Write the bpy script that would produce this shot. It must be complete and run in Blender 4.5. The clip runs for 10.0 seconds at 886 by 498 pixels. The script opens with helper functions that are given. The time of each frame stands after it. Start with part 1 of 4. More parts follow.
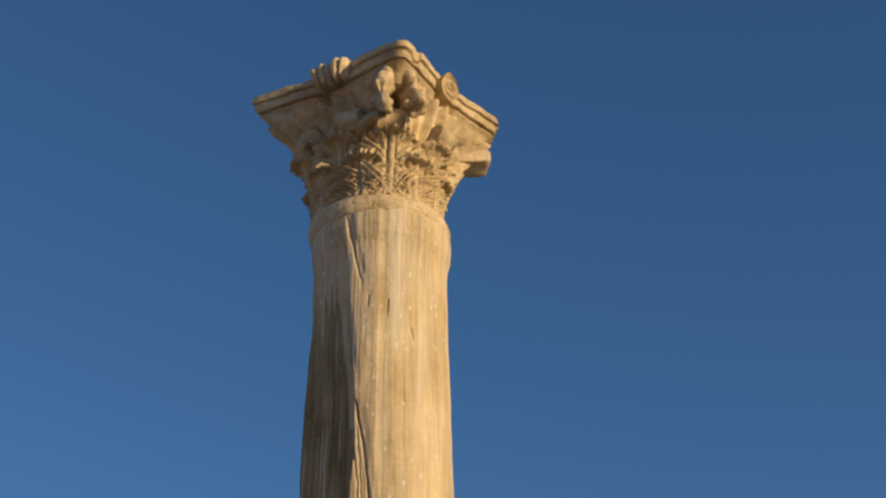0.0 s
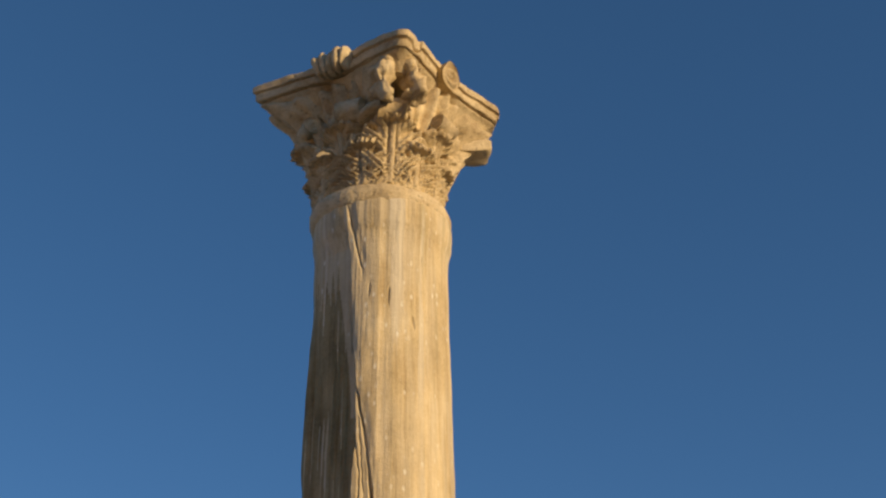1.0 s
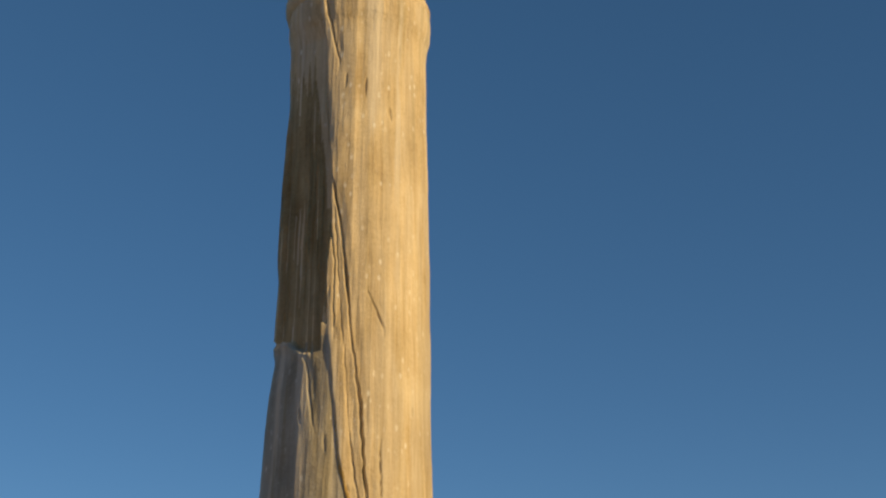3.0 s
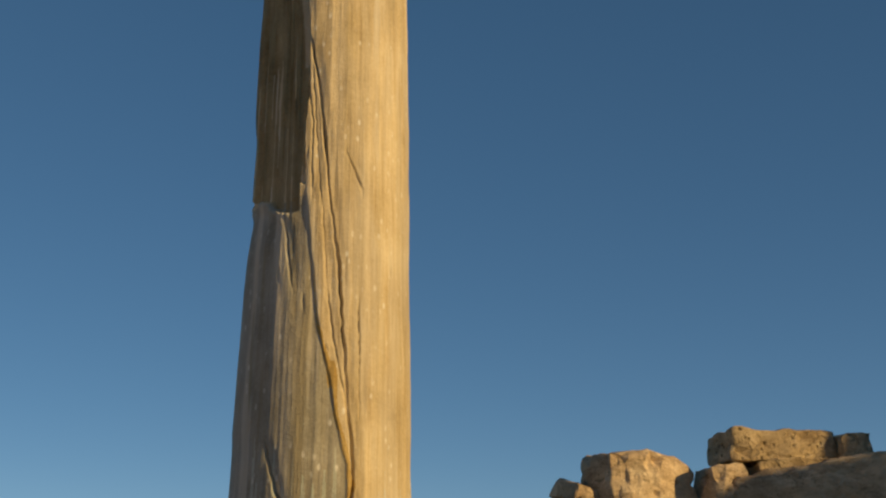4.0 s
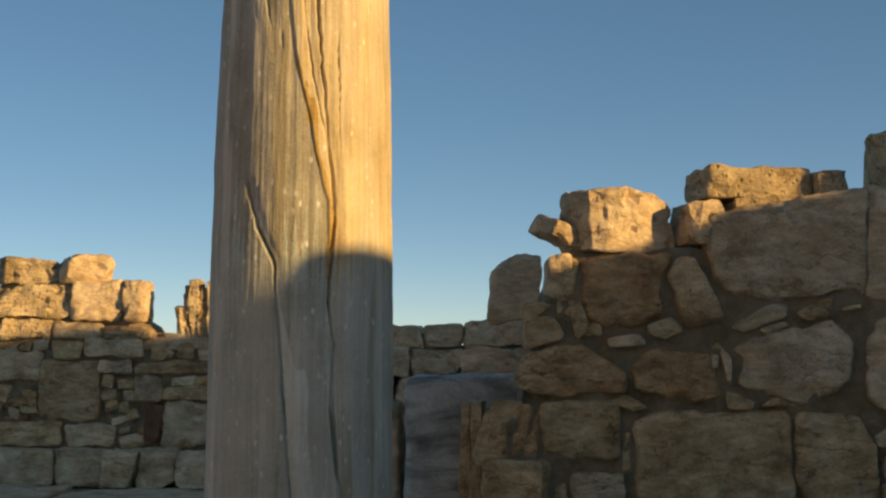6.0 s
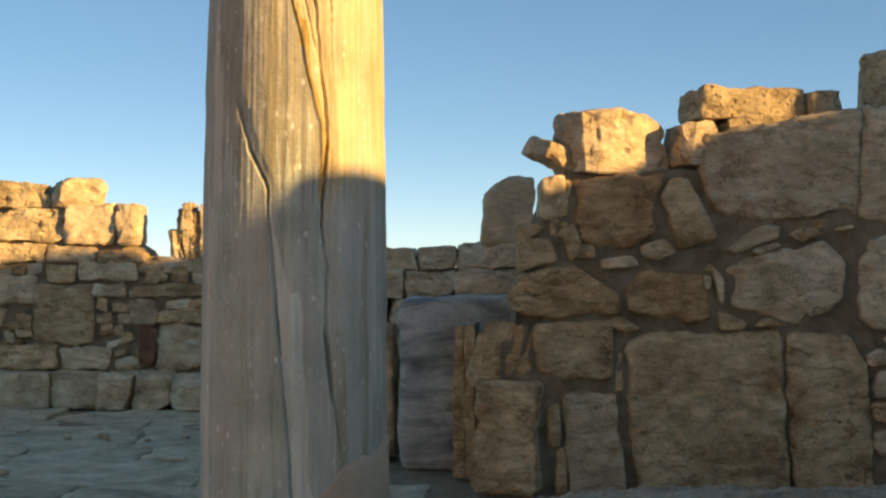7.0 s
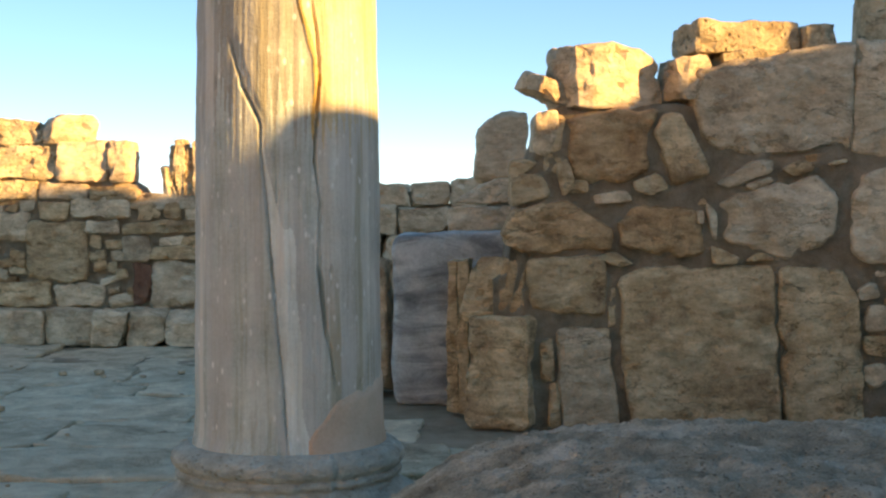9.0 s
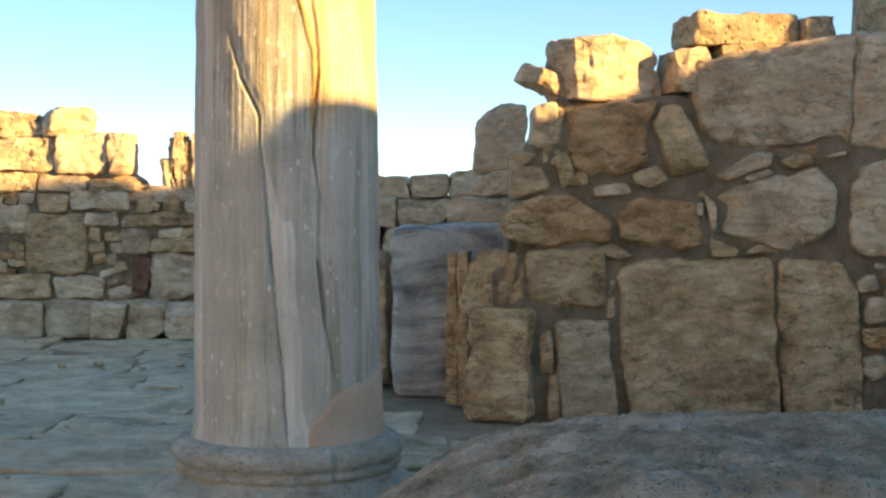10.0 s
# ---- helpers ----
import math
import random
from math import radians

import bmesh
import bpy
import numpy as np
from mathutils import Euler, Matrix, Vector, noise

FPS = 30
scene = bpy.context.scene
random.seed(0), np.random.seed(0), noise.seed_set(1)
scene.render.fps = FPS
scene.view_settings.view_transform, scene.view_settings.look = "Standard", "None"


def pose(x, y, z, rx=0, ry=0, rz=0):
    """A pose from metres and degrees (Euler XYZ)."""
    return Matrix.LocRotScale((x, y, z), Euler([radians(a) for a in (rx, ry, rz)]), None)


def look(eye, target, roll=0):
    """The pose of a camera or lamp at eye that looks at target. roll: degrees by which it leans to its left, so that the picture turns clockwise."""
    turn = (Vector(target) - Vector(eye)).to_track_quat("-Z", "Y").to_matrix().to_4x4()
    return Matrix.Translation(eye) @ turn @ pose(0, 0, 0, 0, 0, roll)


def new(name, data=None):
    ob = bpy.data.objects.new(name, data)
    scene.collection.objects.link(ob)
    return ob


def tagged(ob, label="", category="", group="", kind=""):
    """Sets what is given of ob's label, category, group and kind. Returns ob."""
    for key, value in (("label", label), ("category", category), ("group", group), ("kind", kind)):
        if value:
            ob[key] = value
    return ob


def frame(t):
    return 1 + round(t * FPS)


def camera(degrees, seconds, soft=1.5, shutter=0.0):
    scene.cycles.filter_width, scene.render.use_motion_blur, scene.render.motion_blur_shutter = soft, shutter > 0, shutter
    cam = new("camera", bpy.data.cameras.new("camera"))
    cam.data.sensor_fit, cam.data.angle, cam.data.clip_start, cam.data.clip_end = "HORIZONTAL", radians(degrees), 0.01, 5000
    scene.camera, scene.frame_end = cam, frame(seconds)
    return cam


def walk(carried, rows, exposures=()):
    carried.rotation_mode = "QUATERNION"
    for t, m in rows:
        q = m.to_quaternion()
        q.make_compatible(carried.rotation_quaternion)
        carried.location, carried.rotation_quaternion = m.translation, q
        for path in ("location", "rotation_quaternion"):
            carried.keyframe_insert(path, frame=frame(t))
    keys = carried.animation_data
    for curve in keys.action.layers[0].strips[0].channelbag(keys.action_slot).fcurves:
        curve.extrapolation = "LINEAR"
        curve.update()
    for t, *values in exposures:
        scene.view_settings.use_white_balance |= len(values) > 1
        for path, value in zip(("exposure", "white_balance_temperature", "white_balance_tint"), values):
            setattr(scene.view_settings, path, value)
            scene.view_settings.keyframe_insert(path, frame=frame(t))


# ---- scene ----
# ---- camera: stands still and tilts down ----
cam = camera(35.48, 10.0, soft=2.3)
EYE = Vector((0.0, 0.0, 1.5))
# seconds, turn to the right, tilt up, lean to the left (degrees)
TURNS = [
    (0.0, -3.39, 29.78, -0.30), (0.5, -3.41, 29.57, -0.29), (1.0, -3.44, 29.33, -0.29), (1.5, -3.41, 28.96, -0.24),
    (2.0, -3.23, 27.03, -0.05), (2.5, -2.88, 23.92, 0.07), (4.0, -1.45, 15.02, 0.32), (4.5, -1.19, 12.39, 0.41),
    (5.0, -0.98, 9.53, 0.48), (5.5, -0.79, 6.88, 0.39), (6.0, -0.59, 4.19, 0.25), (7.5, -0.21, 0.08, -0.09),
    (8.0, -0.13, -0.69, -0.15), (8.5, -0.06, -1.26, -0.19), (9.0, -0.03, -1.68, -0.20), (9.5, 0.00, -1.87, -0.19),
    (10.0, 0.00, -2.00, -0.20),
]


def facing(turn, tilt):
    a, b = radians(turn), radians(tilt)
    return Vector((math.sin(a) * math.cos(b), math.cos(a) * math.cos(b), math.sin(b)))


# seconds, stops, kelvin, tint: the camera opens up as it comes down into the shade
EXPOSURES = [(0.0, 0.04, 7300, 16), (2.5, 0.0, 7600, 12), (4.5, -0.26, 9200, 10), (5.5, -0.2, 10200, 11), (6.0, 0.34, 10600, 14), (6.6, 0.78, 10800, 14), (7.5, 1.17, 11000, 17), (8.5, 1.54, 10700, 18), (10.0, 1.79, 10300, 18)]
walk(cam, [(t, look(EYE, EYE + facing(a, b), c)) for t, a, b, c in TURNS], EXPOSURES)

# ---- world and sun ----
SUN_AZ, SUN_EL = radians(119.0), radians(12.0)
TO_SUN = Vector((math.sin(SUN_AZ) * math.cos(SUN_EL), math.cos(SUN_AZ) * math.cos(SUN_EL), math.sin(SUN_EL)))
world = bpy.data.worlds.new("world")
scene.world = world
world.use_nodes = True
wn = world.node_tree.nodes
sky = wn.new("ShaderNodeTexSky")
sky.sky_type, sky.sun_disc = "NISHITA", False
sky.sun_elevation, sky.sun_rotation = SUN_EL, SUN_AZ
sky.air_density, sky.dust_density, sky.ozone_density = 0.4, 0.15, 2.6
wn["Background"].inputs["Strength"].default_value = 0.15
deeper = wn.new("ShaderNodeHueSaturation")
deeper.inputs["Saturation"].default_value = 1.31
deeper.inputs["Value"].default_value = 1.27
even = wn.new("ShaderNodeGamma")
even.inputs["Gamma"].default_value = 0.71
world.node_tree.links.new(sky.outputs[0], even.inputs["Color"])
world.node_tree.links.new(even.outputs[0], deeper.inputs["Color"])
world.node_tree.links.new(deeper.outputs[0], wn["Background"].inputs["Color"])
sun = new("sun", bpy.data.lights.new("sun", "SUN"))
sun.data.energy, sun.data.angle, sun.data.color = 4.1, radians(0.6), (1.0, 0.77, 0.42)
sun.matrix_world = look(TO_SUN * 60, (0, 0, 0))

# ---- materials ----


def rock(name, dark, mid, light, scale=1.0, bump=0.8, rough=0.9, pits=0.0, streak=0.0, vary=0.12, specks=0.0, flat_bands=0.0, cracks=0.0):
    """Weathered stone: broad stains, grain, pits and, if asked, upright streaks; every piece a little different."""
    m = bpy.data.materials.new(name)
    m.use_nodes = True
    nodes, links = m.node_tree.nodes, m.node_tree.links
    b = nodes["Principled BSDF"]
    b.inputs["Roughness"].default_value = rough
    b.inputs["Specular IOR Level"].default_value = 0.2

    def node(kind, **given):
        n = nodes.new(kind)
        for key, value in given.items():
            n.inputs[key.replace("_", " ")].default_value = value
        return n

    where = node("ShaderNodeNewGeometry")
    info = node("ShaderNodeObjectInfo")
    shift = nodes.new("ShaderNodeVectorMath")
    shift.operation = "MULTIPLY_ADD"
    links.new(info.outputs["Random"], shift.inputs[0])
    shift.inputs[1].default_value = (7.0, 5.0, 9.0)
    links.new(where.outputs["Position"], shift.inputs[2])
    broad = node("ShaderNodeTexNoise", Scale=2.6 * scale, Detail=5.0, Roughness=0.6)
    fine = node("ShaderNodeTexNoise", Scale=55.0 * scale, Detail=6.0, Roughness=0.7)
    for n in (broad, fine):
        links.new(shift.outputs[0], n.inputs["Vector"])
    mix = node("ShaderNodeMath")
    mix.operation = "MULTIPLY_ADD"
    links.new(fine.outputs["Fac"], mix.inputs[0])
    mix.inputs[1].default_value = 0.42
    links.new(broad.outputs["Fac"], mix.inputs[2])
    ramp = nodes.new("ShaderNodeValToRGB")
    ramp.color_ramp.elements[0].position, ramp.color_ramp.elements[1].position = 0.50, 0.92
    ramp.color_ramp.elements[0].color = (*dark, 1)
    ramp.color_ramp.elements[1].color = (*light, 1)
    e = ramp.color_ramp.elements.new(0.70)
    e.color = (*mid, 1)
    links.new(mix.outputs[0], ramp.inputs[0])
    colour = ramp.outputs["Color"]
    height = mix.outputs[0]
    if flat_bands:
        mb = nodes.new("ShaderNodeMapping")
        mb.inputs["Scale"].default_value = (0.5, 0.5, 1.8)
        mb.inputs["Rotation"].default_value = (0.2, 0.25, 0.0)
        links.new(where.outputs["Position"], mb.inputs["Vector"])
        nb = node("ShaderNodeTexNoise", Scale=3.6, Detail=5.0, Roughness=0.6, Distortion=0.9)
        links.new(mb.outputs[0], nb.inputs["Vector"])
        rb = nodes.new("ShaderNodeValToRGB")
        rb.color_ramp.elements[0].position, rb.color_ramp.elements[1].position = 0.40, 0.60
        rb.color_ramp.elements[0].color, rb.color_ramp.elements[1].color = (0.42, 0.42, 0.43, 1), (1.15, 1.14, 1.12, 1)
        links.new(nb.outputs["Fac"], rb.inputs[0])
        xb = nodes.new("ShaderNodeMix")
        xb.data_type, xb.blend_type = "RGBA", "MULTIPLY"
        xb.inputs[0].default_value = flat_bands
        links.new(colour, xb.inputs[6])
        links.new(rb.outputs["Color"], xb.inputs[7])
        colour = xb.outputs[2]
    if streak:
        mp = nodes.new("ShaderNodeMapping")
        mp.inputs["Scale"].default_value = (1.0, 1.0, 0.035)
        links.new(where.outputs["Position"], mp.inputs["Vector"])
        s1 = node("ShaderNodeTexNoise", Scale=13.0, Detail=4.0, Roughness=0.6, Distortion=0.25)
        s2 = node("ShaderNodeTexNoise", Scale=46.0, Detail=3.0, Roughness=0.6)
        for n in (s1, s2):
            links.new(mp.outputs[0], n.inputs["Vector"])
        r1 = nodes.new("ShaderNodeValToRGB")
        r1.color_ramp.elements[0].position, r1.color_ramp.elements[1].position = 0.36, 0.66
        r1.color_ramp.elements[0].color, r1.color_ramp.elements[1].color = (0.72, 0.70, 0.64, 1), (1.14, 1.13, 1.10, 1)
        links.new(s1.outputs["Fac"], r1.inputs[0])
        r2 = nodes.new("ShaderNodeValToRGB")
        r2.color_ramp.elements[0].position, r2.color_ramp.elements[1].position = 0.34, 0.52
        r2.color_ramp.elements[0].color, r2.color_ramp.elements[1].color = (0.66, 0.58, 0.46, 1), (1, 1, 1, 1)
        links.new(s2.outputs["Fac"], r2.inputs[0])
        for r in (r1, r2):
            mult = nodes.new("ShaderNodeMix")
            mult.data_type, mult.blend_type = "RGBA", "MULTIPLY"
            mult.inputs[0].default_value = streak
            links.new(colour, mult.inputs[6])
            links.new(r.outputs["Color"], mult.inputs[7])
            colour = mult.outputs[2]
        hs = nodes.new("ShaderNodeMath")
        hs.operation = "ADD"
        links.new(height, hs.inputs[0])
        links.new(s2.outputs["Fac"], hs.inputs[1])
        height = hs.outputs[0]
    if specks:
        # pale crystals and patches of grey, drawn out upwards
        mg = nodes.new("ShaderNodeMapping")
        mg.inputs["Scale"].default_value = (1.0, 1.0, 0.12)
        links.new(where.outputs["Position"], mg.inputs["Vector"])
        grey = node("ShaderNodeTexNoise", Scale=6.5, Detail=4.0, Roughness=0.55)
        links.new(mg.outputs[0], grey.inputs["Vector"])
        gr = nodes.new("ShaderNodeValToRGB")
        gr.color_ramp.elements[0].position, gr.color_ramp.elements[1].position = 0.42, 0.56
        gr.color_ramp.elements[0].color, gr.color_ramp.elements[1].color = (0, 0, 0, 1), (specks, specks, specks, 1)
        links.new(grey.outputs["Fac"], gr.inputs[0])
        gm = nodes.new("ShaderNodeMix")
        gm.data_type = "RGBA"
        links.new(gr.outputs["Color"], gm.inputs[0])
        links.new(colour, gm.inputs[6])
        gm.inputs[7].default_value = (0.50, 0.465, 0.40, 1)
        # green-brown water stains and milky bands
        for shift_by, low, high, tone, much in ((3.7, 0.60, 0.68, (0.34, 0.285, 0.17, 1), 0.65), (9.1, 0.60, 0.66, (0.68, 0.62, 0.50, 1), 0.6)):
            mo = nodes.new("ShaderNodeMapping")
            mo.inputs["Scale"].default_value = (1.0, 1.0, 0.05)
            mo.inputs["Location"].default_value = (shift_by, shift_by * 2, shift_by)
            links.new(where.outputs["Position"], mo.inputs["Vector"])
            no = node("ShaderNodeTexNoise", Scale=8.0, Detail=3.0, Roughness=0.5, Distortion=0.2)
            links.new(mo.outputs[0], no.inputs["Vector"])
            ro = nodes.new("ShaderNodeValToRGB")
            ro.color_ramp.elements[0].position, ro.color_ramp.elements[1].position = low, high
            ro.color_ramp.elements[0].color, ro.color_ramp.elements[1].color = (0, 0, 0, 1), (much, much, much, 1)
            links.new(no.outputs["Fac"], ro.inputs[0])
            mm = nodes.new("ShaderNodeMix")
            mm.data_type = "RGBA"
            links.new(ro.outputs["Color"], mm.inputs[0])
            links.new(gm.outputs[2], mm.inputs[6])
            mm.inputs[7].default_value = tone
            gm = mm
        mv = nodes.new("ShaderNodeMapping")
        mv.inputs["Scale"].default_value = (1.0, 1.0, 0.5)
        links.new(where.outputs["Position"], mv.inputs["Vector"])
        sv = node("ShaderNodeTexVoronoi", Scale=24.0, Randomness=1.0)
        links.new(mv.outputs[0], sv.inputs["Vector"])
        sr = nodes.new("ShaderNodeValToRGB")
        sr.color_ramp.elements[0].position, sr.color_ramp.elements[1].position = 0.12, 0.26
        sr.color_ramp.elements[0].color, sr.color_ramp.elements[1].color = (0.7, 0.7, 0.7, 1), (0, 0, 0, 1)
        links.new(sv.outputs["Distance"], sr.inputs[0])
        patchy = node("ShaderNodeTexNoise", Scale=7.0, Detail=5.0, Roughness=0.7)
        links.new(where.outputs["Position"], patchy.inputs["Vector"])
        pk = nodes.new("ShaderNodeMath")
        pk.operation = "MULTIPLY"
        links.new(sr.outputs["Color"], pk.inputs[0])
        pm = nodes.new("ShaderNodeMapRange")
        pm.inputs["From Min"].default_value, pm.inputs["From Max"].default_value = 0.45, 0.60
        links.new(patchy.outputs["Fac"], pm.inputs["Value"])
        links.new(pm.outputs[0], pk.inputs[1])
        sm = nodes.new("ShaderNodeMix")
        sm.data_type = "RGBA"
        links.new(pk.outputs[0], sm.inputs[0])
        links.new(gm.outputs[2], sm.inputs[6])
        sm.inputs[7].default_value = (0.84, 0.82, 0.73, 1)
        colour = sm.outputs[2]
    if cracks:
        # thin bedding cracks and brown stains, drawn out along the bed
        mc = nodes.new("ShaderNodeMapping")
        mc.inputs["Scale"].default_value = (0.7, 0.7, 1.7)
        mc.inputs["Rotation"].default_value = (0.1, 0.2, 0.0)
        links.new(shift.outputs[0], mc.inputs["Vector"])
        nc = node("ShaderNodeTexNoise", Scale=3.4, Detail=7.0, Roughness=0.62, Distortion=0.5)
        links.new(mc.outputs[0], nc.inputs["Vector"])
        away = nodes.new("ShaderNodeMath")
        away.operation = "SUBTRACT"
        links.new(nc.outputs["Fac"], away.inputs[0])
        away.inputs[1].default_value = 0.5
        near = nodes.new("ShaderNodeMath")
        near.operation = "ABSOLUTE"
        links.new(away.outputs[0], near.inputs[0])
        rc = nodes.new("ShaderNodeValToRGB")
        rc.color_ramp.elements[0].position, rc.color_ramp.elements[1].position = 0.002, 0.012
        rc.color_ramp.elements[0].color, rc.color_ramp.elements[1].color = (0.45, 0.42, 0.38, 1), (1, 1, 1, 1)
        links.new(near.outputs[0], rc.inputs[0])
        ns = node("ShaderNodeTexNoise", Scale=8.0 * scale, Detail=7.0, Roughness=0.68, Distortion=0.3)
        links.new(mc.outputs[0], ns.inputs["Vector"])
        rs = nodes.new("ShaderNodeValToRGB")
        rs.color_ramp.elements[0].position, rs.color_ramp.elements[1].position = 0.34, 0.66
        rs.color_ramp.elements[0].color, rs.color_ramp.elements[1].color = (0.60, 0.53, 0.46, 1), (1.22, 1.24, 1.26, 1)
        links.new(ns.outputs["Fac"], rs.inputs[0])
        where_cracked = node("ShaderNodeTexNoise", Scale=2.0, Detail=2.0)
        links.new(shift.outputs[0], where_cracked.inputs["Vector"])
        rw = nodes.new("ShaderNodeMapRange")
        rw.inputs["From Min"].default_value, rw.inputs["From Max"].default_value = 0.46, 0.60
        rw.inputs["To Max"].default_value = cracks
        links.new(where_cracked.outputs["Fac"], rw.inputs["Value"])
        for r, much in ((rc, rw.outputs[0]), (rs, None)):
            mult = nodes.new("ShaderNodeMix")
            mult.data_type, mult.blend_type = "RGBA", "MULTIPLY"
            mult.inputs[0].default_value = cracks
            if much:
                links.new(much, mult.inputs[0])
            links.new(colour, mult.inputs[6])
            links.new(r.outputs["Color"], mult.inputs[7])
            colour = mult.outputs[2]
        hc = nodes.new("ShaderNodeMath")
        hc.operation = "MULTIPLY_ADD"
        links.new(rc.outputs["Color"], hc.inputs[0])
        hc.inputs[1].default_value = 0.5 * cracks
        links.new(height, hc.inputs[2])
        height = hc.outputs[0]
    if pits:
        vor = node("ShaderNodeTexVoronoi", Scale=26.0 * scale, Randomness=1.0)
        links.new(shift.outputs[0], vor.inputs["Vector"])
        pr = nodes.new("ShaderNodeValToRGB")
        pr.color_ramp.elements[0].position, pr.color_ramp.elements[1].position = 0.10, 0.30
        pr.color_ramp.elements[0].color, pr.color_ramp.elements[1].color = (0.45, 0.42, 0.38, 1), (1, 1, 1, 1)
        links.new(vor.outputs["Distance"], pr.inputs[0])
        mult = nodes.new("ShaderNodeMix")
        mult.data_type, mult.blend_type = "RGBA", "MULTIPLY"
        some = node("ShaderNodeTexNoise", Scale=3.0 * scale, Detail=3.0)
        links.new(shift.outputs[0], some.inputs["Vector"])
        sp = nodes.new("ShaderNodeMapRange")
        sp.inputs["From Min"].default_value, sp.inputs["From Max"].default_value = 0.42, 0.60
        sp.inputs["To Min"].default_value, sp.inputs["To Max"].default_value = pits * 0.3, min(1.0, pits * 1.8)
        links.new(some.outputs["Fac"], sp.inputs["Value"])
        links.new(sp.outputs[0], mult.inputs[0])
        links.new(colour, mult.inputs[6])
        links.new(pr.outputs["Color"], mult.inputs[7])
        colour = mult.outputs[2]
        hs = nodes.new("ShaderNodeMath")
        hs.operation = "MULTIPLY_ADD"
        links.new(pr.outputs["Color"], hs.inputs[0])
        hs.inputs[1].default_value = pits * 0.8
        links.new(height, hs.inputs[2])
        height = hs.outputs[0]
    val = nodes.new("ShaderNodeHueSaturation")
    rnd = nodes.new("ShaderNodeMapRange")
    rnd.inputs["To Min"].default_value, rnd.inputs["To Max"].default_value = 1 - vary, 1 + vary
    links.new(info.outputs["Random"], rnd.inputs["Value"])
    links.new(rnd.outputs[0], val.inputs["Value"])
    links.new(colour, val.inputs["Color"])
    links.new(val.outputs["Color"], b.inputs["Base Color"])
    bed = node("ShaderNodeTexNoise", Scale=9.0 * scale, Detail=8.0, Roughness=0.72)
    links.new(shift.outputs[0], bed.inputs["Vector"])
    hb = nodes.new("ShaderNodeMath")
    hb.operation = "MULTIPLY_ADD"
    links.new(bed.outputs["Fac"], hb.inputs[0])
    hb.inputs[1].default_value = 1.3
    links.new(height, hb.inputs[2])
    height = hb.outputs[0]
    bp = nodes.new("ShaderNodeBump")
    bp.inputs["Strength"].default_value = bump
    bp.inputs["Distance"].default_value = 0.035
    links.new(height, bp.inputs["Height"])
    links.new(bp.outputs[0], b.inputs["Normal"])
    return m


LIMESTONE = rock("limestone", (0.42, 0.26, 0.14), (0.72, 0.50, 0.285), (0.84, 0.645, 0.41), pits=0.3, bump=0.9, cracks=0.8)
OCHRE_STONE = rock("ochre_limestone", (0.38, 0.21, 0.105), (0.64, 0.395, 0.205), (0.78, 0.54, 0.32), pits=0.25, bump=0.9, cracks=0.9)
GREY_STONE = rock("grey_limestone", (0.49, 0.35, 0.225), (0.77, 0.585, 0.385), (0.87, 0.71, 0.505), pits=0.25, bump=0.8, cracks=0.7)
PITTED = rock("pitted_limestone", (0.38, 0.27, 0.155), (0.72, 0.555, 0.35), (0.86, 0.71, 0.49), scale=0.7, pits=1.0, bump=1.2, cracks=0.6)
RED_BRICK = rock("fired_brick", (0.15, 0.065, 0.04), (0.24, 0.12, 0.075), (0.33, 0.19, 0.125), bump=0.4)
MORTAR = rock("earth_mortar", (0.32, 0.235, 0.145), (0.50, 0.38, 0.25), (0.65, 0.52, 0.37), scale=2.0, bump=1.4)
MARBLE = rock("weathered_marble", (0.46, 0.355, 0.205), (0.61, 0.49, 0.305), (0.71, 0.60, 0.41), rough=0.75, bump=0.3, streak=0.55, vary=0.0, specks=0.3)
FLANK_SHADE_MARBLE = rock("flank_shade_vein_marble", (0.22, 0.205, 0.155), (0.34, 0.315, 0.245), (0.47, 0.44, 0.355), rough=0.75, bump=0.3, streak=0.3, vary=0.0, specks=0.4)
SHADE_ASH_MARBLE = rock("shade_ash_grey_marble", (0.31, 0.34, 0.285), (0.46, 0.50, 0.425), (0.61, 0.65, 0.56), rough=0.75, bump=0.35, streak=0.5, vary=0.0, specks=0.5)
BROWN_MARBLE = rock("dark_brown_marble", (0.25, 0.19, 0.10), (0.39, 0.31, 0.175), (0.52, 0.42, 0.255), rough=0.85, bump=0.5, streak=0.7, vary=0.0)
PALE_MARBLE = rock("milky_marble", (0.53, 0.57, 0.49), (0.67, 0.72, 0.625), (0.79, 0.83, 0.73), rough=0.7, bump=0.3, streak=0.4, vary=0.0, specks=0.2)
SHADE_DRAB_MARBLE = rock("shade_drab_marble", (0.43, 0.40, 0.32), (0.57, 0.54, 0.445), (0.69, 0.66, 0.56), rough=0.75, bump=0.3, streak=0.5, vary=0.0, specks=0.5)
OCHRE_VEIN = rock("ochre_vein_marble", (0.36, 0.22, 0.07), (0.50, 0.34, 0.13), (0.62, 0.46, 0.22), rough=0.8, bump=0.4, streak=0.4, vary=0.0)
CAPITAL_STONE = rock("capital_marble", (0.40, 0.30, 0.175), (0.63, 0.505, 0.32), (0.76, 0.635, 0.43), bump=0.6, pits=0.3, vary=0.05, cracks=0.3)
BLUE_MARBLE = rock("blue_grey_marble", (0.25, 0.26, 0.235), (0.41, 0.425, 0.395), (0.60, 0.615, 0.575), scale=0.9, rough=0.7, bump=0.3, vary=0.0, flat_bands=0.85)
BASE_MARBLE = rock("base_marble", (0.37, 0.37, 0.295), (0.54, 0.55, 0.45), (0.70, 0.71, 0.60), rough=0.8, bump=0.9, pits=0.4, vary=0.0, cracks=0.5)
